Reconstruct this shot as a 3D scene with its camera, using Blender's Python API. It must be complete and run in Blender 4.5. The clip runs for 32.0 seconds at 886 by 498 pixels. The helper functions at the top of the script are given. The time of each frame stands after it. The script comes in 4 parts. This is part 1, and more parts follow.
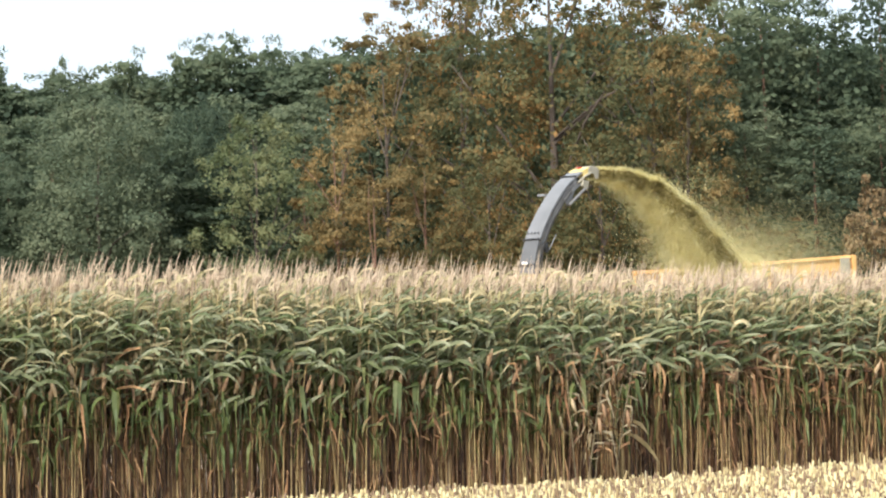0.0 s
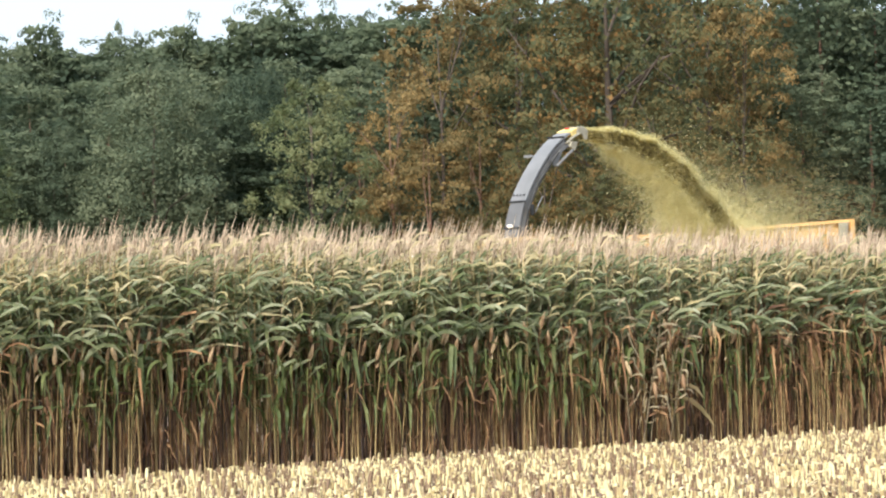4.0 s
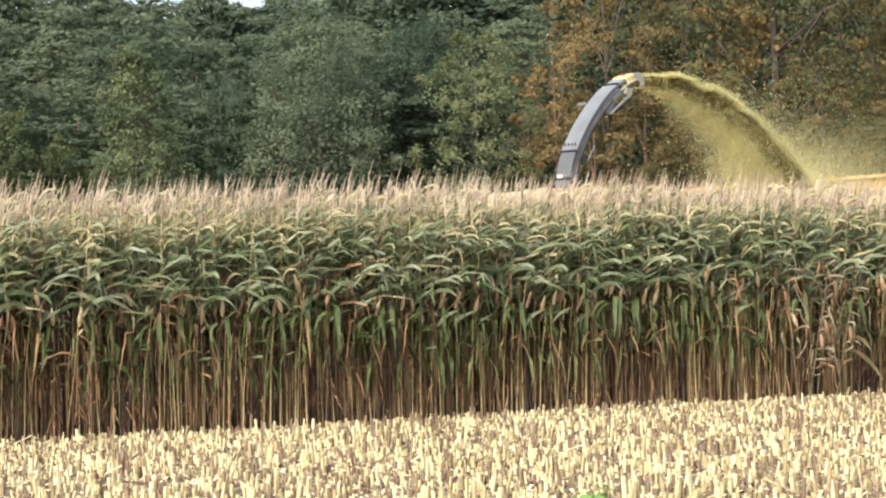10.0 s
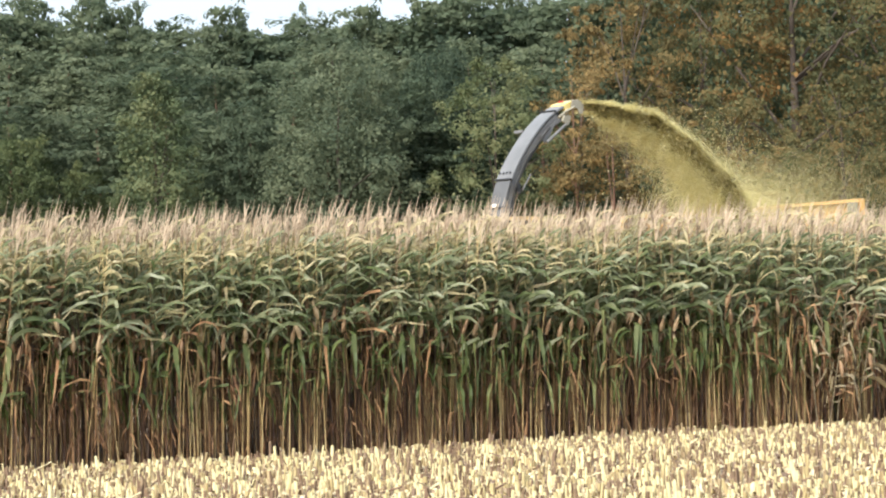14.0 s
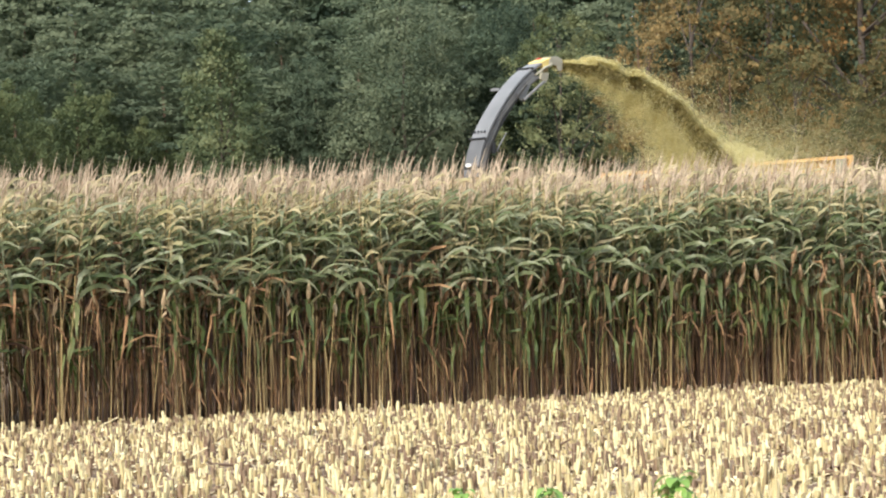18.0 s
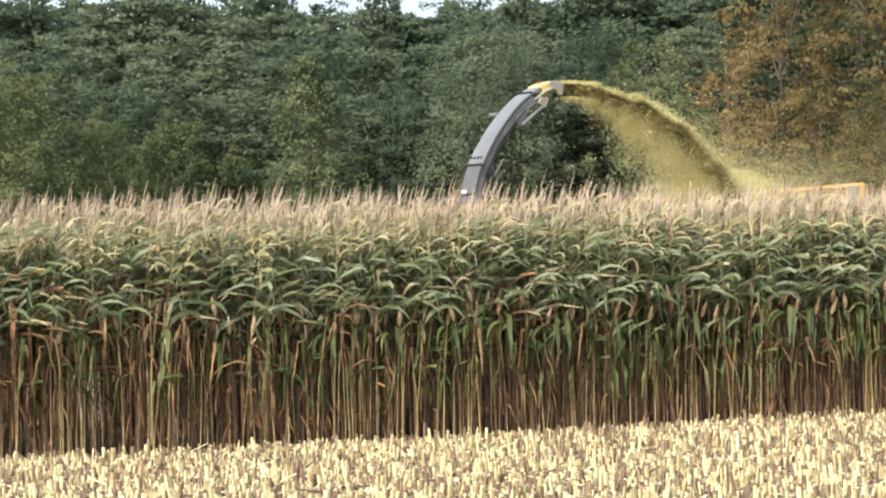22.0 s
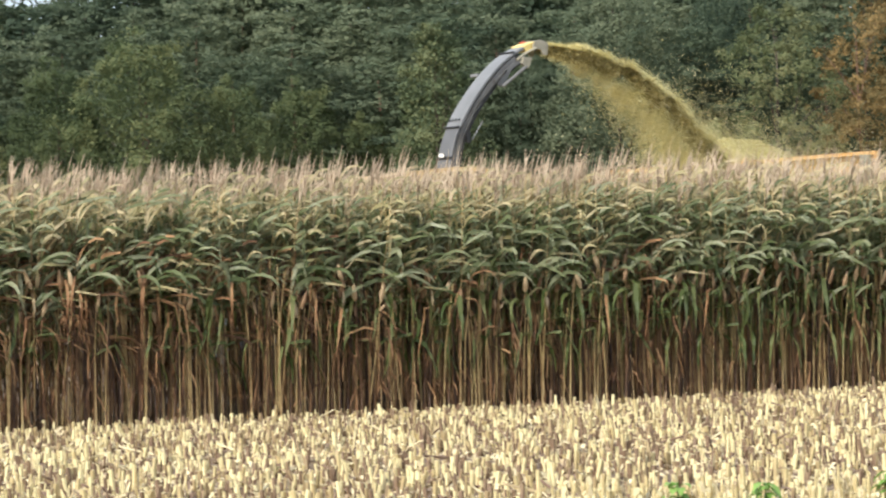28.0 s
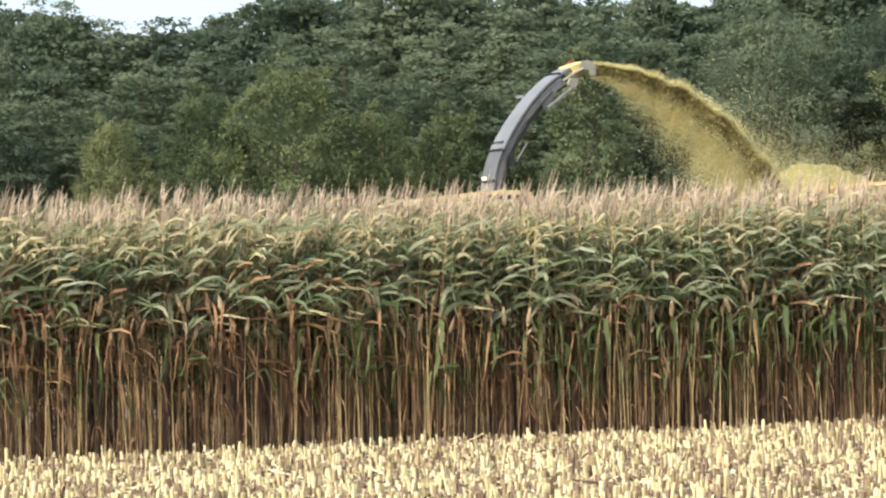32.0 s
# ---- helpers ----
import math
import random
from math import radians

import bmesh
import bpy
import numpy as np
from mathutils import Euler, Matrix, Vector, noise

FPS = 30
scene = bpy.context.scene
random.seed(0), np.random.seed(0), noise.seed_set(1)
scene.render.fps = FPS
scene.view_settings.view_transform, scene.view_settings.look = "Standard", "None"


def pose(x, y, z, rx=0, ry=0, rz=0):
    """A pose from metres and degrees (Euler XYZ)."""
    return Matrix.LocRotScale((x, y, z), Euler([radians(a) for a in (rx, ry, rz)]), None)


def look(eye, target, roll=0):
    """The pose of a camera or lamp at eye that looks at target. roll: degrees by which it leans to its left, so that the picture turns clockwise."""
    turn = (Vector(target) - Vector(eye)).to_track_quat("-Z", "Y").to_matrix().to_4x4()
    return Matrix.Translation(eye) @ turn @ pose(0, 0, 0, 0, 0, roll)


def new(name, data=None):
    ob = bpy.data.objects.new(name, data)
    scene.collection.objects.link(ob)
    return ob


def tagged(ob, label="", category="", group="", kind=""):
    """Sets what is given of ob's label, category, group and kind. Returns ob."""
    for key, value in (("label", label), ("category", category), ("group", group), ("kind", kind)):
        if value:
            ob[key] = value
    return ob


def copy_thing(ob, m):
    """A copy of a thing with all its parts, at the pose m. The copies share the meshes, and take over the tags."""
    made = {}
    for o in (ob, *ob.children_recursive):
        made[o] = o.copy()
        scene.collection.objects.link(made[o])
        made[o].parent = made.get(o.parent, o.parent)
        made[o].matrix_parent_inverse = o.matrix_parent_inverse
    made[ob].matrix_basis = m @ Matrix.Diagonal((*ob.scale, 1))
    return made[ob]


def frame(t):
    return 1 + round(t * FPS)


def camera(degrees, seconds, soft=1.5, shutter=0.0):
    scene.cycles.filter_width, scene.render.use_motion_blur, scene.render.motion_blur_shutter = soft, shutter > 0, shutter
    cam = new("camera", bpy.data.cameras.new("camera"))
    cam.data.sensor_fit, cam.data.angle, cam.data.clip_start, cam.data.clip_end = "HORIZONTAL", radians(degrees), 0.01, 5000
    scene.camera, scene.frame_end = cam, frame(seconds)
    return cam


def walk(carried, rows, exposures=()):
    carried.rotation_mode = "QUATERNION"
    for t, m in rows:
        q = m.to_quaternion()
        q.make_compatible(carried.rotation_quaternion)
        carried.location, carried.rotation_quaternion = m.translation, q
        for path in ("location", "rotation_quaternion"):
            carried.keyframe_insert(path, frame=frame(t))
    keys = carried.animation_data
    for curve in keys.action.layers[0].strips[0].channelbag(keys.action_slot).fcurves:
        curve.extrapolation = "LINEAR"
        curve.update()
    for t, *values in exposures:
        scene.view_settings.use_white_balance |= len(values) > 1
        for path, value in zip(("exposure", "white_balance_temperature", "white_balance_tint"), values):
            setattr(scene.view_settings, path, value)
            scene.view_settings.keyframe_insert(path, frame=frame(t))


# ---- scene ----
cam = camera(20, 32.0, soft=2.14, shutter=0.22)
EYE = 1.65


def aim(turn, tilt):
    """The camera on its tripod, turned to its left and tilted up, leaning a little."""
    return pose(0, 0, EYE, 90 + tilt, 0, turn) @ pose(0, 0, 0, 0, 0, -1.318)


walk(cam, [
    (0, aim(-5.669, 2.770)), (0.5, aim(-5.797, 1.911)), (1, aim(-5.812, 1.232)), (1.5, aim(-5.712, 1.079)),
    (2, aim(-5.818, 1.468)), (2.5, aim(-5.911, 1.712)), (3, aim(-5.298, 1.856)), (3.5, aim(-4.480, 1.978)),
    (5.5, aim(-4.276, 1.795)), (6, aim(-3.215, 1.549)), (6.5, aim(-2.517, 1.463)), (7, aim(-2.450, 1.470)),
    (7.5, aim(-2.467, 1.448)), (8, aim(-2.339, 1.267)), (8.5, aim(-1.957, 1.048)), (9, aim(-1.465, 0.936)),
    (9.5, aim(-1.008, 0.885)), (10, aim(-0.616, 0.962)), (10.5, aim(-0.548, 1.084)), (11, aim(-0.604, 1.207)),
    (11.5, aim(-0.790, 1.399)), (12, aim(-1.151, 1.500)), (12.5, aim(-0.489, 1.416)), (13, aim(0.742, 1.313)),
    (13.5, aim(0.773, 1.369)), (14, aim(-0.196, 1.583)), (14.5, aim(-0.274, 1.562)), (16.5, aim(0.006, 1.734)),
    (17, aim(0.078, 1.251)), (17.5, aim(0.721, 0.819)), (18, aim(1.317, 0.610)), (18.5, aim(1.441, 0.840)),
    (19, aim(1.313, 1.120)), (19.5, aim(1.810, 1.229)), (20, aim(2.526, 1.219)), (20.5, aim(3.031, 1.149)),
    (21, aim(3.344, 1.023)), (21.5, aim(3.523, 1.055)), (22, aim(3.323, 1.262)), (22.5, aim(3.077, 1.401)),
    (23, aim(2.953, 1.453)), (23.5, aim(3.064, 1.420)), (24, aim(3.377, 1.315)), (24.5, aim(3.788, 1.160)),
    (25, aim(4.035, 0.963)), (25.5, aim(4.271, 0.784)), (27.5, aim(4.401, 0.342)), (28, aim(6.221, 0.568)),
    (28.5, aim(7.811, 1.416)), (29, aim(8.991, 2.149)), (29.5, aim(8.807, 2.157)), (30, aim(8.245, 1.399)),
    (30.5, aim(8.246, 0.817)), (31, aim(8.382, 0.344)), (31.5, aim(8.667, 0.380)), (32, aim(9.592, 1.194)),
], exposures=[(0, 0.53), (1, 0.49), (2, 0.36), (3, 0.49), (7, 0.52), (12, 0.51), (17, 0.49), (18, 0.40), (19.5, 0.48), (25, 0.48), (28, 0.26), (29, 0.54), (30, 0.57), (31, 0.44), (32, 0.46)])

# ---- world and light ----
SUN_TURN, SUN_UP = 215.0, 40.0          # compass turn of the sun (0 is +y, clockwise) and its height
world = bpy.data.worlds.new("world")
scene.world = world
world.use_nodes = True
wn, wl = world.node_tree.nodes, world.node_tree.links
sky = wn.new("ShaderNodeTexSky")
sky.sky_type, sky.sun_disc = "NISHITA", False
sky.sun_elevation, sky.sun_rotation = radians(SUN_UP), radians(SUN_TURN)
sky.air_density, sky.dust_density, sky.ozone_density = 1.0, 4.0, 1.0
veil = wn.new("ShaderNodeMixRGB")      # thin even cloud
veil.inputs[0].default_value = 0.72
veil.inputs[2].default_value = (5.5, 6.35, 7.3, 1)
wl.new(sky.outputs[0], veil.inputs[1])
wl.new(veil.outputs[0], wn["Background"].inputs[0])
wn["Background"].inputs[1].default_value = 0.15
sun_data = bpy.data.lights.new("sun", "SUN")
sun_data.energy, sun_data.angle, sun_data.color = 4.5, radians(12), (1.0, 0.96, 0.9)
sun = new("sun", sun_data)
a, e = radians(SUN_TURN), radians(SUN_UP)
sun.matrix_world = look((math.sin(a) * math.cos(e) * 60, math.cos(a) * math.cos(e) * 60, math.sin(e) * 60), (0, 0, 0))


# ---- materials ----
def material(name, colors, rough=0.7, metal=0.0, scale=3.0, island=0.0, by_object=0.0, bump=0.0, bump_scale=40.0, see_through=0.0, stretch=(1, 1, 1), sheen=0.5):
    """Noise between colours, shifted a little for each island or object; bump for grain."""
    m = bpy.data.materials.new(name)
    m.use_nodes = True
    n, l = m.node_tree.nodes, m.node_tree.links
    b = n["Principled BSDF"]
    b.inputs["Specular IOR Level"].default_value = sheen
    b.inputs["Roughness"].default_value, b.inputs["Metallic"].default_value = rough, metal
    co = n.new("ShaderNodeTexCoord")
    mp = n.new("ShaderNodeMapping")
    mp.inputs["Scale"].default_value = stretch
    l.new(co.outputs["Object"], mp.inputs[0])
    t = n.new("ShaderNodeTexNoise")
    t.inputs["Scale"].default_value, t.inputs["Detail"].default_value = scale, 5
    l.new(mp.outputs[0], t.inputs["Vector"])
    value = t.outputs[0]
    for amount, node, out in ((island, "ShaderNodeNewGeometry", "Random Per Island"), (by_object, "ShaderNodeObjectInfo", "Random")):
        if amount:
            g = n.new(node)
            mul = n.new("ShaderNodeMath")
            mul.operation = "MULTIPLY_ADD"
            l.new(g.outputs[out], mul.inputs[0])
            mul.inputs[1].default_value, mul.inputs[2].default_value = amount, -amount / 2
            add = n.new("ShaderNodeMath")
            l.new(value, add.inputs[0])
            l.new(mul.outputs[0], add.inputs[1])
            value = add.outputs[0]
    r = n.new("ShaderNodeValToRGB")
    el = r.color_ramp.elements
    while len(el) < len(colors):
        el.new(0.5)
    for i, c in enumerate(colors):
        el[i].position = 0.25 + 0.5 * i / max(1, len(colors) - 1)
        el[i].color = (*c, 1)
    l.new(value, r.inputs[0])
    l.new(r.outputs[0], b.inputs["Base Color"])
    if bump:
        bt = n.new("ShaderNodeTexNoise")
        bt.inputs["Scale"].default_value, bt.inputs["Detail"].default_value = bump_scale, 4
        l.new(mp.outputs[0], bt.inputs["Vector"])
        bp = n.new("ShaderNodeBump")
        bp.inputs["Strength"].default_value, bp.inputs["Distance"].default_value = bump, 0.02
        l.new(bt.outputs[0], bp.inputs["Height"])
        l.new(bp.outputs[0], b.inputs["Normal"])
    if see_through:
        tr = n.new("ShaderNodeBsdfTranslucent")
        l.new(r.outputs[0], tr.inputs[0])
        mx = n.new("ShaderNodeMixShader")
        mx.inputs[0].default_value = see_through
        l.new(b.outputs[0], mx.inputs[1])
        l.new(tr.outputs[0], mx.inputs[2])
        l.new(mx.outputs[0], n["Material Output"].inputs[0])
    return m


SOIL = material("soil", [(0.11, 0.073, 0.052), (0.21, 0.145, 0.097), (0.31, 0.22, 0.143)], 0.95, scale=0.9, bump=0.8, bump_scale=9)
STALK = material("maize_stalk_skin", [(0.035, 0.016, 0.009), (0.115, 0.056, 0.027), (0.21, 0.122, 0.052), (0.53, 0.385, 0.175)], 0.55, scale=2.2, island=0.8, by_object=0.6, stretch=(1, 1, 0.35))
LEAF_DRY = material("dry_maize_leaf", [(0.08, 0.036, 0.017), (0.2, 0.1, 0.044), (0.36, 0.205, 0.095)], 0.8, scale=3, island=0.6, by_object=0.4, see_through=0.12)
# palest tone puts the blades' bluish-grey sheen into the leaf colour
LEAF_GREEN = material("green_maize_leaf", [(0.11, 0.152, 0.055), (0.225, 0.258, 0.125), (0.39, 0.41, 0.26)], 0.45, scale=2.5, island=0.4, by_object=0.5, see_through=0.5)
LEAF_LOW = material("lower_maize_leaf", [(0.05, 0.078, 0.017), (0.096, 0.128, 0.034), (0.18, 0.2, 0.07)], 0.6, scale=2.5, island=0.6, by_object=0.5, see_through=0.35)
LEAF_PALE = material("pale_top_leaf", [(0.27, 0.245, 0.11), (0.42, 0.36, 0.18), (0.55, 0.45, 0.26)], 0.5, scale=2.5, island=0.6, by_object=0.4, see_through=0.32)
LEAF_TAN = material("withered_maize_leaf", [(0.14, 0.107, 0.062), (0.255, 0.205, 0.122), (0.39, 0.325, 0.205)], 0.75, scale=4, island=0.6, see_through=0.2)
TASSEL = material("tassel_straw", [(0.34, 0.24, 0.165), (0.48, 0.37, 0.26), (0.62, 0.50, 0.36)], 0.85, scale=4, island=0.5, by_object=0.4, see_through=0.15)
HUSK = material("ear_husk", [(0.21, 0.12, 0.063), (0.335, 0.212, 0.115), (0.5, 0.375, 0.225)], 0.75, scale=6, island=0.4, by_object=0.5)
# darkest pinkish tone puts the shade between the stubs into their colour
STUB = material("cut_stubble", [(0.19, 0.12, 0.07), (0.45, 0.35, 0.165), (0.72, 0.625, 0.34)], 0.6, scale=3, island=0.9)
STUB_TOP = material("cut_stub_pith", [(0.36, 0.30, 0.165), (0.54, 0.47, 0.27)], 0.8, scale=8, island=0.5)
LITTER = material("straw_litter", [(0.19, 0.12, 0.078), (0.43, 0.33, 0.185), (0.70, 0.60, 0.37)], 0.8, scale=3, island=0.9)
WEED = material("weed_leaf_green", [(0.15, 0.28, 0.05), (0.28, 0.44, 0.11)], 0.5, scale=12, island=0.5, see_through=0.3)
BARK = material("bark", [(0.05, 0.038, 0.03), (0.11, 0.085, 0.065)], 0.95, scale=2, bump=0.9, bump_scale=12, stretch=(1, 1, 0.2))
PINE_BARK = material("pine_bark", [(0.09, 0.05, 0.035), (0.20, 0.11, 0.07)], 0.95, scale=2, bump=0.9, bump_scale=12, stretch=(1, 1, 0.25))
FOL_DARK = material("dark_green_foliage", [(0.062, 0.091, 0.06), (0.108, 0.142, 0.088), (0.19, 0.22, 0.132)], 0.6, scale=0.5, island=0.18, by_object=0.4, see_through=0.45, sheen=0.12)
FOL_BROAD = material("broadleaf_foliage", [(0.066, 0.094, 0.046), (0.116, 0.148, 0.068), (0.225, 0.24, 0.105)], 0.6, scale=0.5, island=0.18, by_object=0.4, see_through=0.45, sheen=0.12)
FOL_LIME = material("yellow_green_foliage", [(0.085, 0.115, 0.052), (0.14, 0.172, 0.08), (0.24, 0.25, 0.125)], 0.6, scale=0.5, island=0.18, by_object=0.2, see_through=0.45, sheen=0.12)
FOL_SPIRE = material("fresh_green_foliage", [(0.066, 0.098, 0.05), (0.114, 0.15, 0.074), (0.21, 0.228, 0.108)], 0.6, scale=0.5, island=0.25, by_object=0.1, see_through=0.4, sheen=0.2)
FOL_OAK = material("autumn_oak_foliage", [(0.085, 0.104, 0.054), (0.128, 0.135, 0.064), (0.185, 0.15, 0.064), (0.33, 0.185, 0.07)], 0.65, scale=0.4, island=0.3, by_object=0.08, see_through=0.45, sheen=0.12)
FOL_ORANGE = material("orange_brown_foliage", [(0.118, 0.104, 0.048), (0.215, 0.163, 0.072), (0.40, 0.275, 0.115)], 0.65, scale=0.55, island=0.35, by_object=0.15, see_through=0.45, sheen=0.12)
FOL_PINE = material("pine_needles", [(0.062, 0.09, 0.058), (0.112, 0.145, 0.087), (0.192, 0.222, 0.132)], 0.6, scale=0.4, island=0.18, by_object=0.3, see_through=0.45, sheen=0.12)
FOL_BROWN = material("brown_shrub_foliage", [(0.09, 0.07, 0.04), (0.17, 0.12, 0.065), (0.25, 0.17, 0.085)], 0.7, scale=0.6, island=0.5, see_through=0.15, sheen=0.12)
SPOUT_GREY = material("spout_grey_paint", [(0.135, 0.138, 0.142), (0.225, 0.228, 0.232)], 0.42, scale=1.6, bump=0.05)
# same grey, darkened: the lower plate's duller reflecting angle put into its colour
SPOUT_SHADE = material("shaded_spout_grey_paint", [(0.075, 0.077, 0.08), (0.13, 0.132, 0.136)], 0.5, scale=1.6, bump=0.05)
SPOUT_DARK = material("spout_dark_steel", [(0.018, 0.019, 0.021), (0.045, 0.045, 0.048)], 0.5, 0.3, scale=5)
YELLOW = material("machine_yellow_paint", [(0.76, 0.56, 0.16), (0.84, 0.67, 0.27)], 0.4, scale=2)
DUSTY = material("dusty_yellow_paint", [(0.52, 0.36, 0.17), (0.62, 0.46, 0.26)], 0.6, scale=3)
STEEL = material("worn_steel", [(0.28, 0.27, 0.24), (0.46, 0.44, 0.38)], 0.45, 0.7, scale=7)
STEEL_GREY = material("pale_grey_paint", [(0.11, 0.11, 0.11), (0.21, 0.205, 0.20)], 0.5, scale=6)
BEIGE = material("pale_worn_steel", [(0.30, 0.27, 0.20), (0.46, 0.42, 0.32)], 0.5, 0.2, scale=8)
RED = material("red_marker", [(0.45, 0.03, 0.02), (0.55, 0.06, 0.03)], 0.4, scale=5)
RUBBER = material("tyre_rubber", [(0.018, 0.018, 0.018), (0.04, 0.037, 0.033)], 0.9, scale=6, bump=0.3)
GLASS = material("dark_cab_glass", [(0.012, 0.014, 0.016), (0.02, 0.022, 0.025)], 0.08, scale=2)
ORANGE = material("trailer_orange_paint", [(0.56, 0.29, 0.085), (0.67, 0.39, 0.14), (0.74, 0.50, 0.25)], 0.5, scale=2.4, bump=0.15, bump_scale=8)
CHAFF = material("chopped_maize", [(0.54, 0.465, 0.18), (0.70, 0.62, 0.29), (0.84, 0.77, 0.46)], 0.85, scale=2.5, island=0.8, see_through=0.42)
# darker copy of the chaff: the jet core's self-shadow put into its colour
CHAFF_SHADED = material("self_shaded_chopped_maize", [(0.17, 0.135, 0.045), (0.29, 0.235, 0.085), (0.46, 0.385, 0.16)], 0.9, scale=2.5, island=0.8, see_through=0.1)
HEAPED = material("heaped_chopped_maize", [(0.14, 0.11, 0.03), (0.23, 0.19, 0.058), (0.35, 0.30, 0.115)], 0.95, scale=22, bump=1.0, bump_scale=60)
LAMP = material("white_lamp_glass", [(0.75, 0.75, 0.72), (0.85, 0.85, 0.82)], 0.15, scale=4)


# ---- mesh tools ----
def quads(name, v, f, mats, index=None, smooth=False):
    """A mesh of quads from arrays."""
    v, f = np.asarray(v, np.float32), np.asarray(f, np.int32)
    me = bpy.data.meshes.new(name)
    me.vertices.add(len(v))
    me.vertices.foreach_set("co", v.ravel())
    me.loops.add(f.size)
    me.loops.foreach_set("vertex_index", f.ravel())
    me.polygons.add(len(f))
    me.polygons.foreach_set("loop_start", np.arange(0, f.size, 4, dtype=np.int32))
    for m in mats:
        me.materials.append(m)
    if index is not None:
        me.polygons.foreach_set("material_index", np.asarray(index, np.int32))
    me.polygons.foreach_set("use_smooth", np.full(len(f), smooth))
    me.update(calc_edges=True)
    return me


class Heap:
    """Gathers pieces of quads into one mesh."""

    def __init__(self):
        self.v, self.f, self.m, self.n = [], [], [], 0

    def add(self, v, f, m=0):
        v, f = np.asarray(v, float), np.asarray(f, int)
        self.v.append(v), self.f.append(f + self.n), self.m.append(np.full(len(f), m))
        self.n += len(v)
        return self

    def arrays(self):
        return np.concatenate(self.v), np.concatenate(self.f), np.concatenate(self.m)

    def mesh(self, name, mats, smooth=False):
        v, f, m = self.arrays()
        return quads(name, v, f, mats, m, smooth)


def tube(points, radii, sides=6):
    """A bent tube along points."""
    p, v = np.asarray(points, float), []
    for i in range(len(p)):
        d = p[min(i + 1, len(p) - 1)] - p[max(i - 1, 0)]
        d = d / max(np.linalg.norm(d), 1e-9)
        a = np.cross(d, (0.31, 0.95, 0.05) if abs(d[2]) > 0.5 else (0, 0, 1))
        a /= np.linalg.norm(a)
        b = np.cross(d, a)
        for k in range(sides):
            w = 2 * math.pi * k / sides
            v.append(p[i] + radii[i] * (math.cos(w) * a + math.sin(w) * b))
    f = [(i * sides + k, i * sides + (k + 1) % sides, (i + 1) * sides + (k + 1) % sides, (i + 1) * sides + k)
         for i in range(len(p) - 1) for k in range(sides)]
    for base in (0, (len(p) - 1) * sides):
        for k in range(1, sides - 2, 2):
            f.append((base, base + k, base + k + 1, base + k + 2))
    return v, f


def ribbon(points, widths, side, fold=0.0):
    """A leaf: a strip along points, two quads wide, its halves folded up."""
    p, v = np.asarray(points, float), []
    for q, w, a in zip(p, widths, np.broadcast_to(np.asarray(side, float), p.shape)):
        v += [q - a * w + (0, 0, fold * w), q, q + a * w + (0, 0, fold * w)]
    f = []
    for i in range(len(p) - 1):
        f += [(3 * i, 3 * i + 1, 3 * i + 4, 3 * i + 3), (3 * i + 1, 3 * i + 2, 3 * i + 5, 3 * i + 4)]
    return v, f


def strip(points, widths, side):
    p, v = np.asarray(points, float), []
    for q, w, a in zip(p, widths, np.broadcast_to(np.asarray(side, float), p.shape)):
        v += [q - a * w, q + a * w]
    return v, [(2 * i, 2 * i + 1, 2 * i + 3, 2 * i + 2) for i in range(len(p) - 1)]


def link(name, me, parent=None, label=""):
    ob = new(name, me)
    if parent is not None:
        ob.parent = parent
    return tagged(ob, label)


def part(name, bm, mat, parent, label="", smooth=False):
    """One mesh object under a thing or a part."""
    me = bpy.data.meshes.new(name)
    bm.to_mesh(me)
    bm.free()
    me.materials.append(mat)
    if smooth:
        for p in me.polygons:
            p.use_smooth = True
    return link(name, me, parent, label)


def box(sx, sy, sz, at=(0, 0, 0), bevel=0.02, turn=(0, 0, 0), taper=None):
    """A bevelled box round a centre."""
    bm = bmesh.new()
    bmesh.ops.create_cube(bm, size=1)
    for w in bm.verts:
        w.co = Vector((w.co.x * sx, w.co.y * sy, w.co.z * sz))
        if taper and w.co.z > 0:
            w.co.x *= taper[0]
            w.co.y *= taper[1]
    if bevel:
        bmesh.ops.bevel(bm, geom=bm.edges[:], offset=min(bevel, min(sx, sy, sz) * 0.45), segments=2, affect="EDGES", clamp_overlap=True)
    bm.transform(pose(*at, *turn))
    return bm


def rod(p, q, r, sides=10, r2=None):
    bm = bmesh.new()
    p, q = Vector(p), Vector(q)
    bmesh.ops.create_cone(bm, cap_ends=True, segments=sides, radius1=r, radius2=r if r2 is None else r2, depth=(q - p).length)
    bm.transform(Matrix.Translation((p + q) / 2) @ (q - p).to_track_quat("Z", "Y").to_matrix().to_4x4())
    return bm


def pipe(points, radii, sides=8):
    v, f = tube(points, radii, sides)
    bm = bmesh.new()
    vs = [bm.verts.new(c) for c in v]
    for q in f:
        try:
            bm.faces.new([vs[i] for i in q])
        except ValueError:
            pass
    bmesh.ops.recalc_face_normals(bm, faces=bm.faces[:])
    return bm


def prism(outline, y0, y1, bevel=0.03):
    """A side view (x, z) drawn out from y0 to y1."""
    bm = bmesh.new()
    near = [bm.verts.new((x, y0, z)) for x, z in outline]
    far = [bm.verts.new((x, y1, z)) for x, z in outline]
    k = len(outline)
    bm.faces.new(near)
    bm.faces.new(far[::-1])
    for i in range(k):
        bm.faces.new((near[i], far[i], far[(i + 1) % k], near[(i + 1) % k]))
    bmesh.ops.recalc_face_normals(bm, faces=bm.faces[:])
    if bevel:
        bmesh.ops.bevel(bm, geom=bm.edges[:], offset=bevel, segments=2, affect="EDGES", clamp_overlap=True)
    return bm


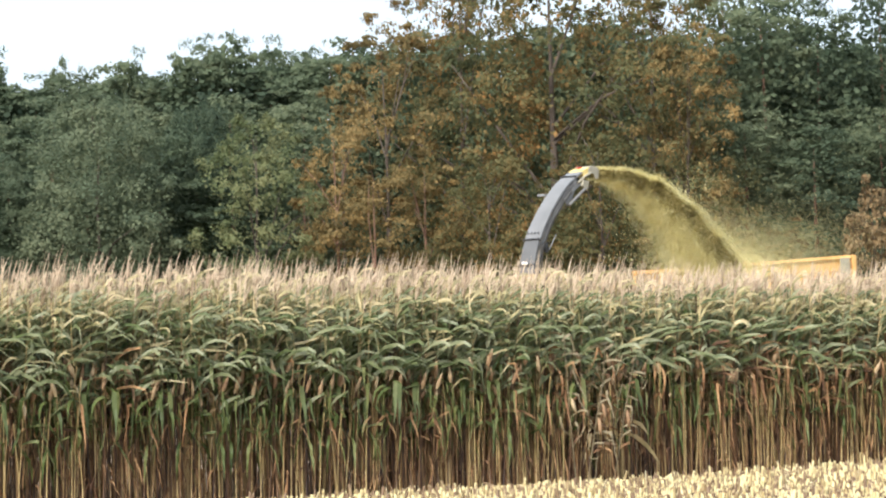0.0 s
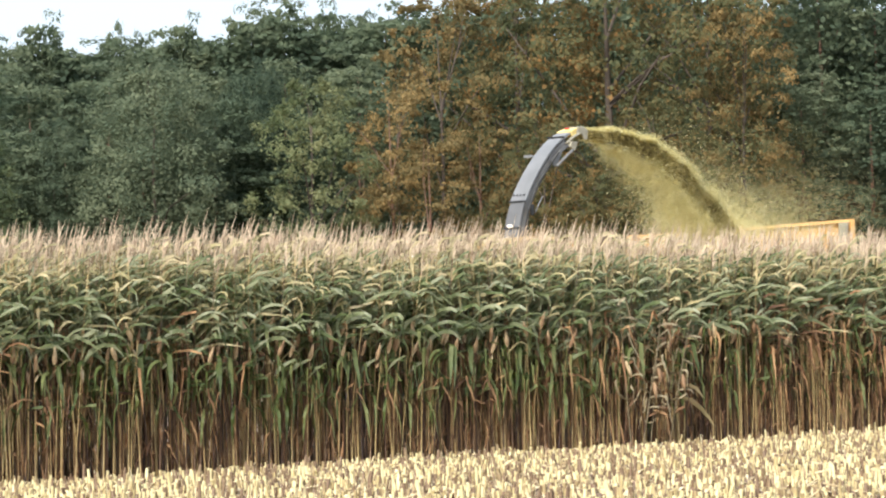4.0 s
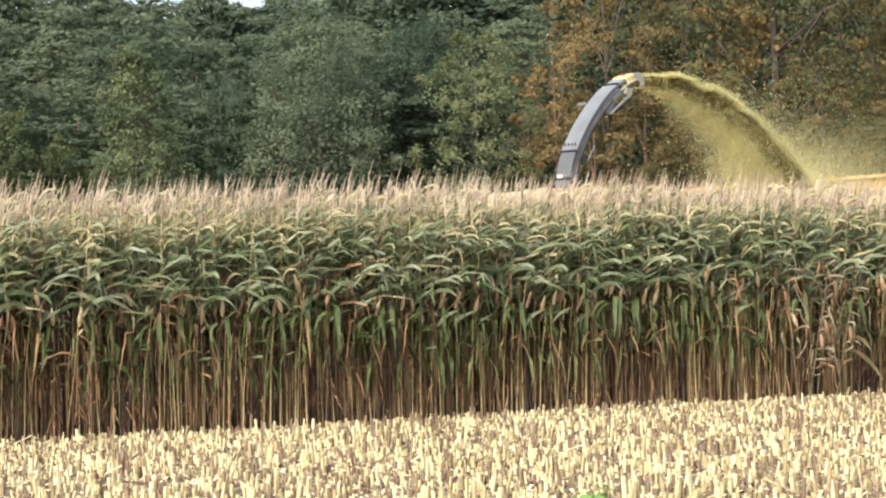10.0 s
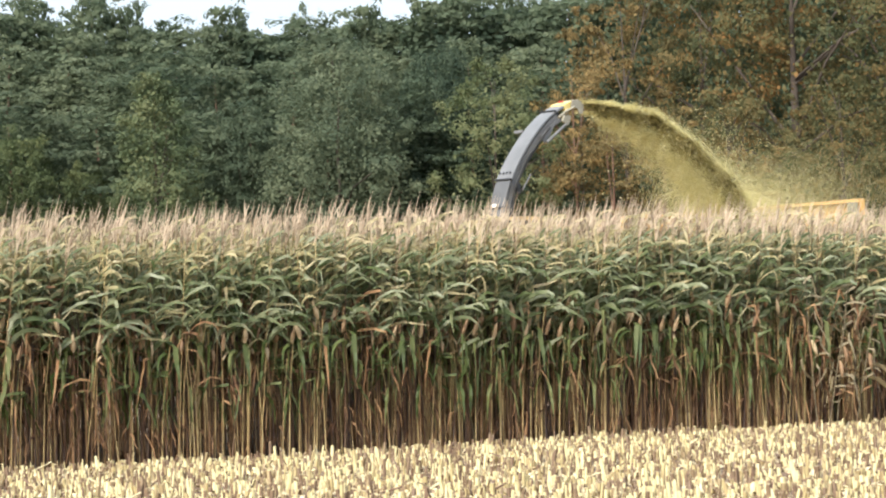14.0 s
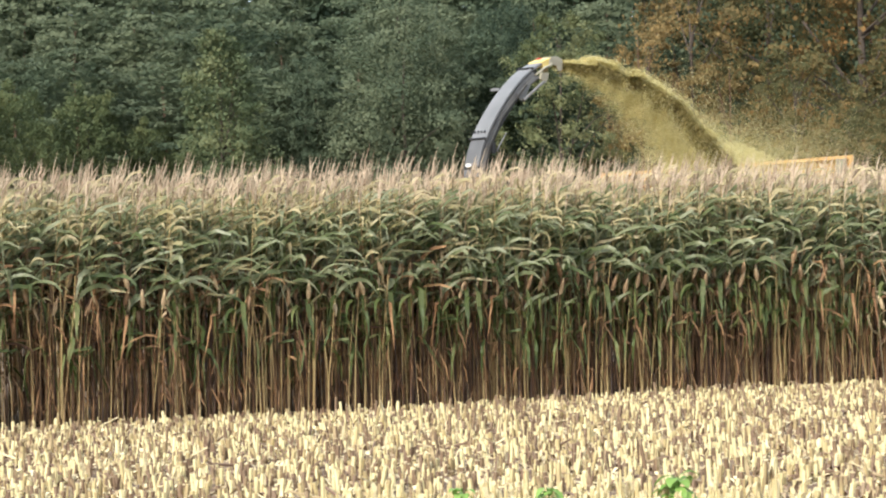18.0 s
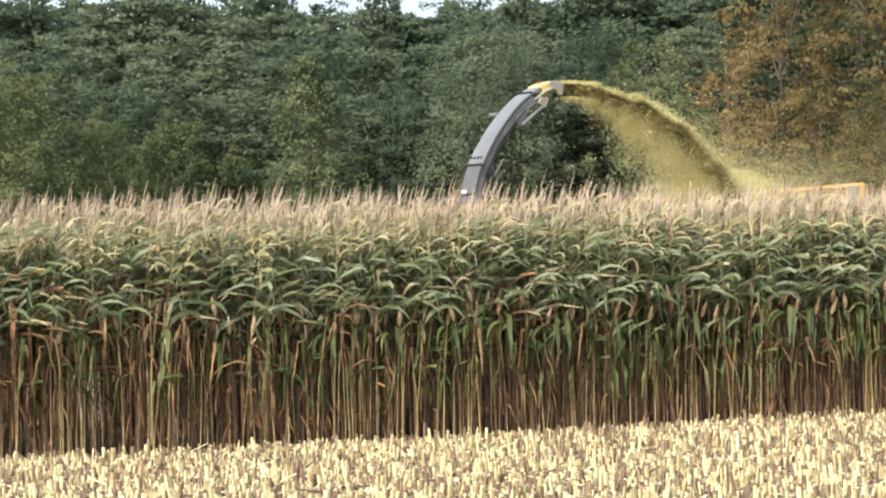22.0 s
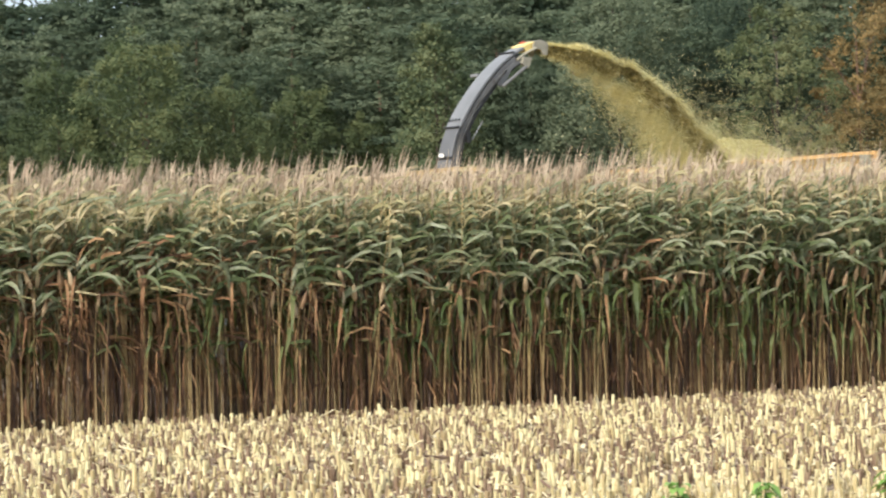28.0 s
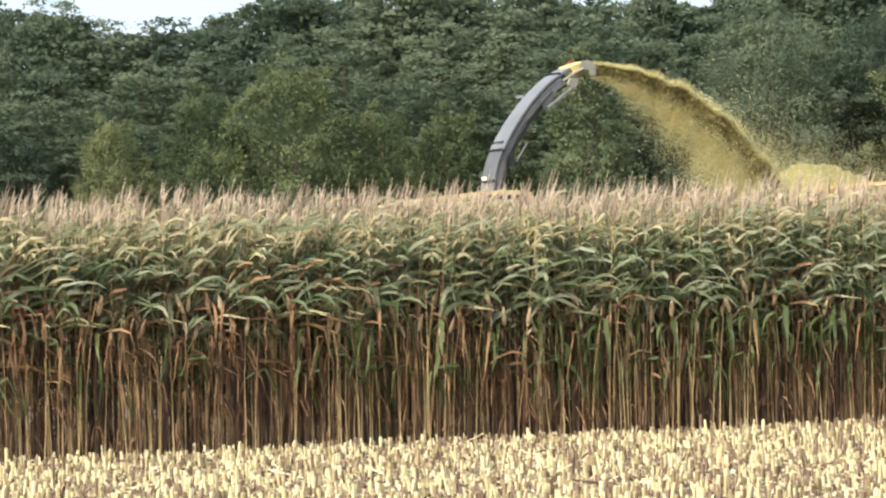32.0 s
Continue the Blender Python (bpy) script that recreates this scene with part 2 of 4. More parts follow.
# ---- plan: the maize edge runs along ALONG, the field lies beyond it ----
EDGE = Vector((0.0, 32.0))
ALONG = Vector((math.sin(radians(57)), math.cos(radians(57))))
BEYOND = Vector((-ALONG.y, ALONG.x))
MACHINE_OFF, TRAILER_OFF = 8.39, 10.6


def spot(s, d):
    p = EDGE + ALONG * s + BEYOND * d
    return p.x, p.y


def rise(x, y):
    """Small unevenness of the soil."""
    return 0.03 * noise.noise((x * 0.35, y * 0.35, 0)) + 0.015 * noise.noise((x * 1.3, y * 1.3, 4))


# ---- ground: one sheet to the horizon ----
def ground():
    steps = [0, 6, 10, 13, 16, 18, 20, 22, 24, 26, 28, 30, 32, 34, 36, 38, 40, 43, 46, 50, 55, 60, 70, 85, 100, 130, 200, 400, 1000, 3000]
    sides = 120
    v, f = [(0, 0, 0)] * sides, []
    for r in steps[1:]:
        for k in range(sides):
            w = 2 * math.pi * k / sides
            x, y = r * math.cos(w), r * math.sin(w)
            v.append((x, y, rise(x, y) - 0.02 if r < 150 else -0.02))
    for i in range(len(steps) - 1):
        for k in range(sides):
            f.append((i * sides + k, (i + 1) * sides + k, (i + 1) * sides + (k + 1) % sides, i * sides + (k + 1) % sides))
    tagged(link("ground", quads("ground", v, f, [SOIL], smooth=True)), "brown field soil under the stubble and maize", "ground", kind="structure")


ground()

# ---- maize ----
WIND = math.atan2(0.25, 1.0)            # the wind bends leaves towards +x


def leaf_line(rng, z, length, turn, lift, steps, bend=2.2, hang=False):
    """The midrib of a leaf: out and up, then over; some break at a kink, some hang straight down."""
    p = np.array([0.0, 0.0, z])
    pts, tilt = [p.copy()], lift
    kink = rng.randrange(1, steps) if rng.random() < 0.35 else -1
    for i in range(steps):
        d = length / steps
        p = p + d * np.array([math.cos(tilt) * math.cos(turn), math.cos(tilt) * math.sin(turn), math.sin(tilt)])
        pts.append(p.copy())
        if hang and i >= 1:
            tilt = -1.35 + rng.uniform(-0.25, 0.35)
        else:
            tilt -= (bend + rng.uniform(-2.0, 2.0)) / steps * (0.35 + 1.3 * i / steps)
            if i == kink:
                tilt -= rng.uniform(0.5, 1.5)
        turn += rng.uniform(-0.35, 0.35)
    return pts, turn


def maize_parts(rng, fine, floor=0.0, dead=0.14):
    """Stalk, leaves, ear and tassel as lists of (name, v, f, material number); no leaves below floor, a share of the lower leaves dead."""
    h = 2.77 * rng.uniform(0.95, 1.025)
    lean = rng.uniform(-0.12, 0.12), rng.uniform(-0.08, 0.08)

    def at(z):
        return np.array([lean[0] * (z / h) ** 2, lean[1] * (z / h) ** 2, 0.0])

    out = []
    zs = np.linspace(-0.03, h, 7 if fine else 3)
    v, f = tube([at(z) + (0.010 * rng.uniform(-1, 1), 0, z) for z in zs], np.linspace(0.0074, 0.0038, len(zs)) * rng.uniform(0.75, 1.2), 6 if fine else 4)
    out.append(("stalk", v, f, 0))
    steps = 7 if fine else 4
    levels = [rng.uniform(0.25, 0.95) for k in range(2)] + [rng.uniform(0.85, 1.9) for k in range(6)]
    levels += [1.45 + (h - 1.98) * k / 5 + rng.uniform(-0.26, 0.26) for k in range(6)] + [h - 0.58 + 0.12 * k for k in range(5)]
    if not fine:
        levels += [rng.uniform(1.45, h - 0.25) for k in range(9)]
    for i, z in enumerate(levels):
        if z < floor:
            continue
        z += rng.uniform(-0.06, 0.06)
        turn = math.pi * (i % 2) + rng.uniform(-0.9, 0.9) + 0.4
        drift = math.remainder(WIND - turn, 2 * math.pi)
        fade, twist = 2.4, rng.uniform(-0.9, 0.9)
        if i < 2:                                      # dead brown leaves round the foot
            pts, _ = leaf_line(rng, z, rng.uniform(0.15, 0.45), turn, rng.uniform(-1.5, -0.4), steps, 0.8, True)
            kind, w, roll, fade = 1, rng.uniform(0.008, 0.022), rng.uniform(0.2, 1.2), 1.5
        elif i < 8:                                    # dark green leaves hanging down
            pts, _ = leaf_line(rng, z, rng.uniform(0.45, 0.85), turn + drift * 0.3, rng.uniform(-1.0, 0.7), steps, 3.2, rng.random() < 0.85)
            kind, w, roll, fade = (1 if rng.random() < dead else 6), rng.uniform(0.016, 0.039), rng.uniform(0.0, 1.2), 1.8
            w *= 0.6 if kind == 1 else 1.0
        elif z < h - 0.62:                                # green leaves arching over with the wind
            turn += drift * rng.uniform(0.55, 1.05)
            pts, _ = leaf_line(rng, z, rng.uniform(0.35, 0.85), turn, rng.uniform(0.45, 1.4), steps, rng.uniform(0.9, 3.6), rng.random() < 0.16)
            kind = rng.choice((2, 2, 2, 2, 2, 2, 2, 3)) if z < h - 0.85 else rng.choice((2, 2, 2, 3))
            if dead > 0.5 and rng.random() < 0.2:
                kind = 1 if z < 1.9 else 3
            w, roll = rng.uniform(0.016, 0.038), rng.uniform(0.1, 1.45)
        else:
            turn += drift * rng.uniform(0.35, 0.95)
            pts, _ = leaf_line(rng, z, rng.uniform(0.25, 0.5), turn, rng.uniform(0.3, 1.2), steps, rng.uniform(1.6, 3.6), rng.random() < 0.1)
            kind, w, roll = (3 if rng.random() < (0.45 if z < h - 0.3 else 0.7) else 2), rng.uniform(0.014, 0.031), rng.uniform(0.0, 1.3)
        flat = np.array((-math.sin(turn), math.cos(turn), 0.0))
        n = len(pts) - 1
        up = 1 if flat[1] > 0 else -1
        sides = [flat * math.cos(roll + twist * k / n) + np.array((0, 0, math.sin(roll + twist * k / n))) * up for k in range(n + 1)]
        pts = [p + at(z) for p in pts]
        widths = [w * min(1.0, 0.45 + 2.2 * k / n) * (1 - (k / n) ** fade) * rng.uniform(0.8, 1.15) + 0.002 for k in range(n + 1)]
        v, f = ribbon(pts, widths, sides, 0.35) if fine else strip(pts, widths, sides)
        out.append(("leaf", v, f, kind))
    for k in range(1 if fine else 2):                    # dry husk leaves round the ear
        turn, w = rng.uniform(0, 6.28), rng.uniform(0.008, 0.018)
        pts, _ = leaf_line(rng, rng.uniform(1.3, 1.65), rng.uniform(0.12, 0.26), turn, rng.uniform(-1.3, 1.3), 3, 1.5)
        v, f = strip(pts, [w * 0.6, w, w, 0.002], (-math.sin(turn), math.cos(turn), 0.3))
        if floor < 1.0:
            out.append(("husk", v, f, 4))
    z = rng.uniform(1.42, 1.74)
    turn = rng.uniform(-2.8, -0.3)                     # the ear sits on the open side, in its loose dry husk
    d = np.array([math.cos(turn) * 0.35, math.sin(turn) * 0.35, 0.94 if rng.random() < 0.75 else -0.7])
    base = at(z) + (0.02 * math.cos(turn), 0.02 * math.sin(turn), z)
    fat = rng.uniform(0.85, 1.25)
    v, f = tube([base + d * k for k in (0, 0.04, 0.1, 0.17, 0.25)], [0.012 * fat, 0.028 * fat, 0.034 * fat, 0.022 * fat, 0.004], 7 if fine else 4)
    out.append(("ear", v, f, 4))
    v, f, n = [], [], 0
    spikes = rng.choice((4, 5, 6))
    for i in range(spikes):
        turn, tilt = rng.uniform(0, 6.28), rng.uniform(1.05, 1.45) if i else 1.5
        turn += 0.5 * math.remainder(WIND - turn, 2 * math.pi)
        ln = rng.uniform(0.15, 0.3) if i else rng.uniform(0.28, 0.5)
        p = at(h) + (0, 0, h - 0.03 + 0.015 * i)
        q = p + 0.55 * ln * np.array([math.cos(tilt) * math.cos(turn), math.cos(tilt) * math.sin(turn), math.sin(tilt)])
        r = q + 0.45 * ln * np.array([math.cos(tilt - 0.25) * math.cos(turn), math.cos(tilt - 0.25) * math.sin(turn), math.sin(tilt - 0.25)])
        a, b = tube([p, q, r], [0.003, 0.0055, 0.0015], 3)
        b = [c for c in b if len(c) == 4]
        v += list(a)
        f += [tuple(k + n for k in c) for c in b]
        n += len(a)
    out.append(("tassel", v, f, 5))
    return out


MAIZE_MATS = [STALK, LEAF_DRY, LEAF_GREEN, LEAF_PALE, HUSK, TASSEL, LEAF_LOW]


def grown(s):
    """The crop stands a little taller towards the far end."""
    return 1.0 + 0.0036 * max(-12.0, min(2.0, s - 2))


def dry_share(s):
    """More of the crop has dried off towards both ends."""
    return max(0.05, min(0.85, (-3.5 - s) / 5, 0.85), min(0.7, (s - 7.0) / 4))


PLANTS = []
GAPS = (1.97, 6.8, -6.5)                # places where a plant is missing


def maize_rows():
    rng = random.Random(11)
    # the front row: plants of their own
    models = []
    for k in range(12):
        root = tagged(new("maize_plant"), "tall ripe maize plant with arching leaves and straw tassel" if k < 8 else "tall maize plant with brown dead lower leaves", "maize plant", "maize plants along the field edge")
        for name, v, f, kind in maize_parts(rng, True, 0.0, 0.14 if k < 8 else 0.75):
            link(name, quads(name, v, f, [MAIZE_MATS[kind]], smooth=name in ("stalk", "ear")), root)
        models.append(root)
    s, i = -16.0, 0
    used = set()
    while s < 20.0:
        if any(abs(s - gap) < 0.08 for gap in GAPS):
            s += 0.1
            continue
        x, y = spot(s, rng.uniform(-0.05, 0.05))
        m = pose(x, y, rise(x, y) - 0.02, rng.gauss(0, 1.8), rng.gauss(0.8, 2.6), rng.uniform(-35, 35)) @ Matrix.Scale(rng.uniform(0.975, 1.04) * grown(s), 4)
        k = 8 + rng.randrange(4) if rng.random() < dry_share(s) else rng.randrange(8)
        if k not in used:
            used.add(k)
            models[k].matrix_basis = m
            PLANTS.append(models[k])
        else:
            PLANTS.append(copy_thing(models[k], m))
        s += rng.uniform(0.09, 0.17)
    # the rows behind: one mass
    kinds = []
    for k in range(18):
        h = Heap()
        for name, v, f, kind in maize_parts(rng, False, 0.0 if k < 12 else 1.3, 0.75 if 8 <= k < 12 else 0.14):
            if not (k >= 12 and name == "ear"):
                h.add(v, f, kind)
        kinds.append(h.arrays())
    field = Heap()
    for row in [0.16, 0.4, 0.7, 1.1, 1.6, 2.2, 3, 4, 5, 6.3, 7.6, 9]:
        s = -18.0
        while s < 24.0:
            d = row * 0.72 + rng.uniform(-0.06, 0.06)
            if d < 6.7 and not (d < 1.2 and any(abs(s + 0.2 * d - gap) < 0.09 for gap in GAPS)):
                x, y = spot(s, d)
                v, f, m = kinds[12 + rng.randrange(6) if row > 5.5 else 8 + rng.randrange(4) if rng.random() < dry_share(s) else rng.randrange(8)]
                w, sc = radians(rng.uniform(-35, 35)), rng.uniform(0.975, 1.04) * grown(s)
                c, n = math.cos(w) * sc, math.sin(w) * sc
                q = np.stack([v[:, 0] * c - v[:, 1] * n + x, v[:, 0] * n + v[:, 1] * c + y, v[:, 2] * sc + rise(x, y) - 0.02], 1)
                field.v.append(q), field.f.append(f + field.n), field.m.append(m)
                field.n += len(q)
            s += rng.uniform(0.10, 0.16)
    for i in range(5000):                                # thin bare stalks between the plants of the edge
        s, d = rng.uniform(-17, 21), rng.uniform(-0.03, 0.5)
        if any(abs(s + 0.2 * d - gap) < 0.09 for gap in GAPS):
            continue
        x, y = spot(s, d)
        ht, lx, ly = rng.uniform(1.1, 2.0), rng.gauss(0, 0.05), rng.gauss(0, 0.04)
        v, f = tube([(x, y, -0.03), (x + lx * 0.4, y + ly * 0.4, ht * 0.5), (x + lx * ht, y + ly * ht, ht)], [rng.uniform(0.0045, 0.0085)] * 3, 4)
        field.add(v, f, 0)
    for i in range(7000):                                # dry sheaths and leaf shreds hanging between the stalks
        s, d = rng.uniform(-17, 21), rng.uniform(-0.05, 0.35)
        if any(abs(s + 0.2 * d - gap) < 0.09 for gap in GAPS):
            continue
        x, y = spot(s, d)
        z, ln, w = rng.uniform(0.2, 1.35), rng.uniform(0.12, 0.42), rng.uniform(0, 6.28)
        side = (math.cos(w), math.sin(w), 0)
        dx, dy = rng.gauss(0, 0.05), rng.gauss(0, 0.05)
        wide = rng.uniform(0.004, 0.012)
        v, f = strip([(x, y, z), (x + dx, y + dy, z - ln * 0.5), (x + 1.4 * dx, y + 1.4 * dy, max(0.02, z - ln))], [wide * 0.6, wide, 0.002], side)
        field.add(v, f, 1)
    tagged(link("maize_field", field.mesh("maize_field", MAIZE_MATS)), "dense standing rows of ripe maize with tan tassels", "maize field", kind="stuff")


maize_rows()


# ---- stubble ----
def stubble():
    rng = random.Random(23)
    h = Heap()
    near = []
    d = -0.6
    while d > -17.0:
        s = -24.0
        while s < 24.0:
            x, y = spot(s, d + rng.gauss(0, 0.17))
            s += rng.uniform(0.03, 0.06)
            if y < 11 or abs(x) > 0.36 * y + 1 or rng.random() < 0.06:
                continue
            z = rise(x, y) - 0.03
            ht = rng.uniform(0.09, 0.17) if rng.random() < 0.97 else rng.uniform(0.16, 0.27)
            r = rng.uniform(0.008, 0.023)
            if 16.7 < y < 18.6 and -1.3 < x < 2.2 and len(near) < 280:
                near.append((x, y, z, ht, r))
                continue
            lx, ly = rng.gauss(0, 0.1), rng.gauss(0, 0.1)
            top = np.array([x + lx * ht, y + ly * ht, z + ht])
            v, f = tube([(x, y, z), (x + lx * ht * 0.5, y + ly * ht * 0.5, z + ht * 0.5), top], [r * 1.15, r, r * 0.96], 6)
            h.add(v, f[:-4], 0)
            h.add(v, f[-2:], 1)
            if rng.random() < 0.7:                       # torn sheath beside the stub
                w = rng.uniform(0, 6.28)
                a = np.array([math.cos(w), math.sin(w), 0])
                hh = ht * rng.uniform(0.5, 1.15)
                v, f = strip([(x, y, z) + a * r, (x, y, z + hh * 0.6) + a * (r + 0.012), (x, y, z + hh) + a * (r + rng.uniform(0.01, 0.06))],
                             [0.016, 0.018, 0.006], (-a[1], a[0], 0))
                h.add(v, f, 2)
        d -= 0.5
    tagged(link("stubble", h.mesh("stubble", [STUB, STUB_TOP, LITTER])), "rows of pale cut maize stubble on brown soil", "stubble", kind="stuff")
    shapes = []
    for k in range(8):                                   # cut stubs with torn sheaths, 1 m high before scaling
        b = Heap()
        lx, ly = rng.gauss(0, 0.12), rng.gauss(0, 0.12)
        v, f = tube([(0, 0, 0), (lx * 0.5, ly * 0.5, 0.5), (lx, ly, 1)], [1.15, 1.0, 0.96], 8)
        v = np.array(v)
        v = np.stack([v[:, 0] * 1.0, v[:, 1] * 1.0, v[:, 2]], 1)
        b.add(v, f[:-6], 0).add(v, f[-3:], 1)
        for q in range(2):
            w, hh = rng.uniform(0, 6.28), rng.uniform(0.5, 1.15)
            a = np.array([math.cos(w), math.sin(w), 0])
            b.add(*strip([a * 1.0, a * 1.6 + (0, 0, hh * 0.6), a * rng.uniform(1.6, 4.0) + (0, 0, hh)], [1.0, 1.1, 0.3], (-a[1], a[0], 0)), 2)
        shapes.append(b.mesh("maize_stub", [STUB, STUB_TOP, LITTER]))
    for i, (x, y, z, ht, r) in enumerate(near):
        ob = link("maize_stub", shapes[i % 8])
        ob.matrix_basis = pose(x, y, z, 0, 0, rng.uniform(0, 360)) @ Matrix.Diagonal((r, r, ht, 1))
        tagged(ob, "pale cut maize stub with torn dry sheath", "stub", "maize stubs nearest the camera")
    g = Heap()
    for i in range(34000):
        s, d = rng.uniform(-17, 17), rng.uniform(-14.5, 0.2)
        x, y = spot(s, d)
        if y < 8 or abs(x) > 0.36 * y + 1:
            continue
        z, w, ln = rise(x, y), rng.uniform(0, 6.28), rng.uniform(0.05, 0.28)
        a = np.array([math.cos(w), math.sin(w), 0])
        v, f = strip([(x, y, z + 0.003), np.array((x, y, z + rng.uniform(0.01, 0.06))) + a * ln * 0.5, np.array((x, y, z + rng.uniform(0.0, 0.05))) + a * ln],
                     [0.006, rng.uniform(0.01, 0.024), 0.005], (-a[1], a[0], 0))
        g.add(v, f, 0)
    for i in range(700):                                 # longer cut stalks lying about
        x, y = spot(rng.uniform(-15, 15), rng.uniform(-14.5, -0.5))
        if y < 11 or abs(x) > 0.36 * y + 1:
            continue
        z, w, ln = rise(x, y), rng.uniform(0, 6.28), rng.uniform(0.15, 0.45)
        v, f = tube([(x, y, z + 0.02), (x + ln * math.cos(w), y + ln * math.sin(w), z + rng.uniform(0.02, 0.14))], [rng.uniform(0.006, 0.012)] * 2, 5)
        g.add(v, f, 0)
    tagged(link("straw_litter", g.mesh("straw_litter", [LITTER])), "scattered straw and leaf litter between the stubs", "straw", kind="stuff")


stubble()


# ---- weeds and a withered plant at the edge ----
def weed(rng):
    root = tagged(new("weed"), "fresh green broad-leaved weed among the stubble", "weed", "weeds in the stubble")
    part("stem", pipe([(0, 0, -0.02), (0.01, 0, 0.06), (0, 0.01, 0.12)], [0.006, 0.005, 0.003], 6), WEED, root)
    for i in range(26):
        w, z = i * 2.4 + rng.uniform(-0.3, 0.3), 0.02 + 0.0045 * i
        ln, up = rng.uniform(0.04, 0.09), rng.uniform(0.2, 1.1)
        d = np.array([math.cos(w), math.sin(w), 0])
        pts = [np.array([0, 0, z]) + d * ln * k + (0, 0, ln * (up * k - 0.8 * k * k)) for k in (0, 0.35, 0.6, 0.8, 1.0, 1.15)]
        v, f = ribbon(pts, [0.003, 0.009, 0.02, 0.022, 0.014, 0.002], (-d[1], d[0], 0), 0.25)
        link("leaf", quads("leaf", v, f, [WEED], smooth=True), root)
    return root


def weeds():
    rng = random.Random(31)
    spots = [(-0.30, 17.06, 1.4), (0.29, 17.25, 1.35), (1.17, 17.3, 1.9), (1.25, 18.45, 0.8), (1.36, 19.17, 0.6)]
    models = [weed(rng) for k in range(3)]
    for i, (x, y, size) in enumerate(spots):
        m = pose(x, y, rise(x, y) - 0.01, 0, 0, rng.uniform(0, 360)) @ Matrix.Scale(size, 4)
        if i < 3:
            models[i].matrix_basis = m
        else:
            copy_thing(models[i % 3], m)


weeds()


def withered():
    rng = random.Random(8)
    for k, (s, tilt, high) in enumerate(((6.5, 4, 2.05), (6.15, -5, 2.2), (6.85, 9, 1.9), (6.35, 8, 1.7))):
        x, y = spot(s, -0.26)
        root = tagged(new("withered_maize_plant"), "withered tan maize plant with hanging dead leaves", "maize plant", "maize plants along the field edge")
        root.matrix_basis = pose(x, y, rise(x, y) - 0.03, 4, tilt, 0)
        part("stalk", pipe([(0, 0, 0), (0.01, 0, high * 0.5), (0.04, 0, high)], [0.010, 0.009, 0.005], 7), LEAF_TAN, root)
        part("ear", pipe([(0.03, -0.05, high * 0.58), (0.05, -0.07, high * 0.58 - 0.06), (0.07, -0.08, high * 0.58 - 0.15), (0.09, -0.08, high * 0.58 - 0.24)], [0.012, 0.03, 0.028, 0.006], 8), HUSK, root, "dry hanging ear", True)
        for i in range(18):
            z = high * (0.28 + 0.041 * i)
            w = rng.uniform(-0.7, 0.7) + math.pi * (i % 2)
            pts, _ = leaf_line(rng, z, rng.uniform(0.35, 0.75), w, rng.uniform(-0.3, 1.1), 7, 3.6, rng.random() < 0.8)
            v, f = ribbon(pts, [0.01, 0.018, 0.021, 0.02, 0.016, 0.012, 0.008, 0.002], (-math.sin(w), math.cos(w) * 0.6, 0.6), 0.2)
            link("leaf", quads("leaf", v, f, [LEAF_DRY if i % 3 == 0 else LEAF_TAN], smooth=True), root)
    # a plant bent right over, with its ear and one long pale leaf towards the stubble
    x, y = spot(6.55, -0.2)
    root = tagged(new("broken_maize_plant"), "broken maize plant bent over with a bare pale ear", "maize plant", "maize plants along the field edge")
    root.matrix_basis = pose(x, y, rise(x, y) - 0.02, 0, 0, math.degrees(math.atan2(ALONG.y, ALONG.x)))
    part("stalk", pipe([(-0.12, 0, 0), (-0.1, 0, 0.4), (0.02, -0.02, 0.58), (0.4, -0.04, 0.7)], [0.013, 0.012, 0.01, 0.007], 7), STALK, root)
    part("ear", pipe([(0.12, -0.06, 0.60), (0.18, -0.07, 0.59), (0.28, -0.08, 0.575), (0.36, -0.09, 0.57)], [0.016, 0.03, 0.03, 0.01], 9), HUSK, root, "pale ear in its dry husk", True)
    pts = [(0.4, -0.05, 0.7), (0.55, -0.08, 0.73), (0.72, -0.1, 0.68), (0.9, -0.12, 0.55), (1.05, -0.13, 0.4), (1.14, -0.14, 0.27)]
    v, f = ribbon(pts, [0.016, 0.028, 0.034, 0.032, 0.022, 0.003], (0.1, -0.75, 0.65), 0.1)
    link("leaf", quads("leaf", v, f, [LEAF_PALE], smooth=True), root, "long pale drooping leaf")
    pts = [(0.62, -0.02, 0.86), (0.72, -0.06, 0.9), (0.84, -0.1, 0.84), (0.95, -0.12, 0.7)]
    v, f = ribbon(pts, [0.012, 0.03, 0.03, 0.004], (0.1, -0.75, 0.65), 0.1)
    link("leaf", quads("leaf", v, f, [LEAF_PALE], smooth=True), root)


withered()


# ---- trees ----
def unit(a):
    return a / np.maximum(np.linalg.norm(a, axis=1), 1e-9)[:, None]


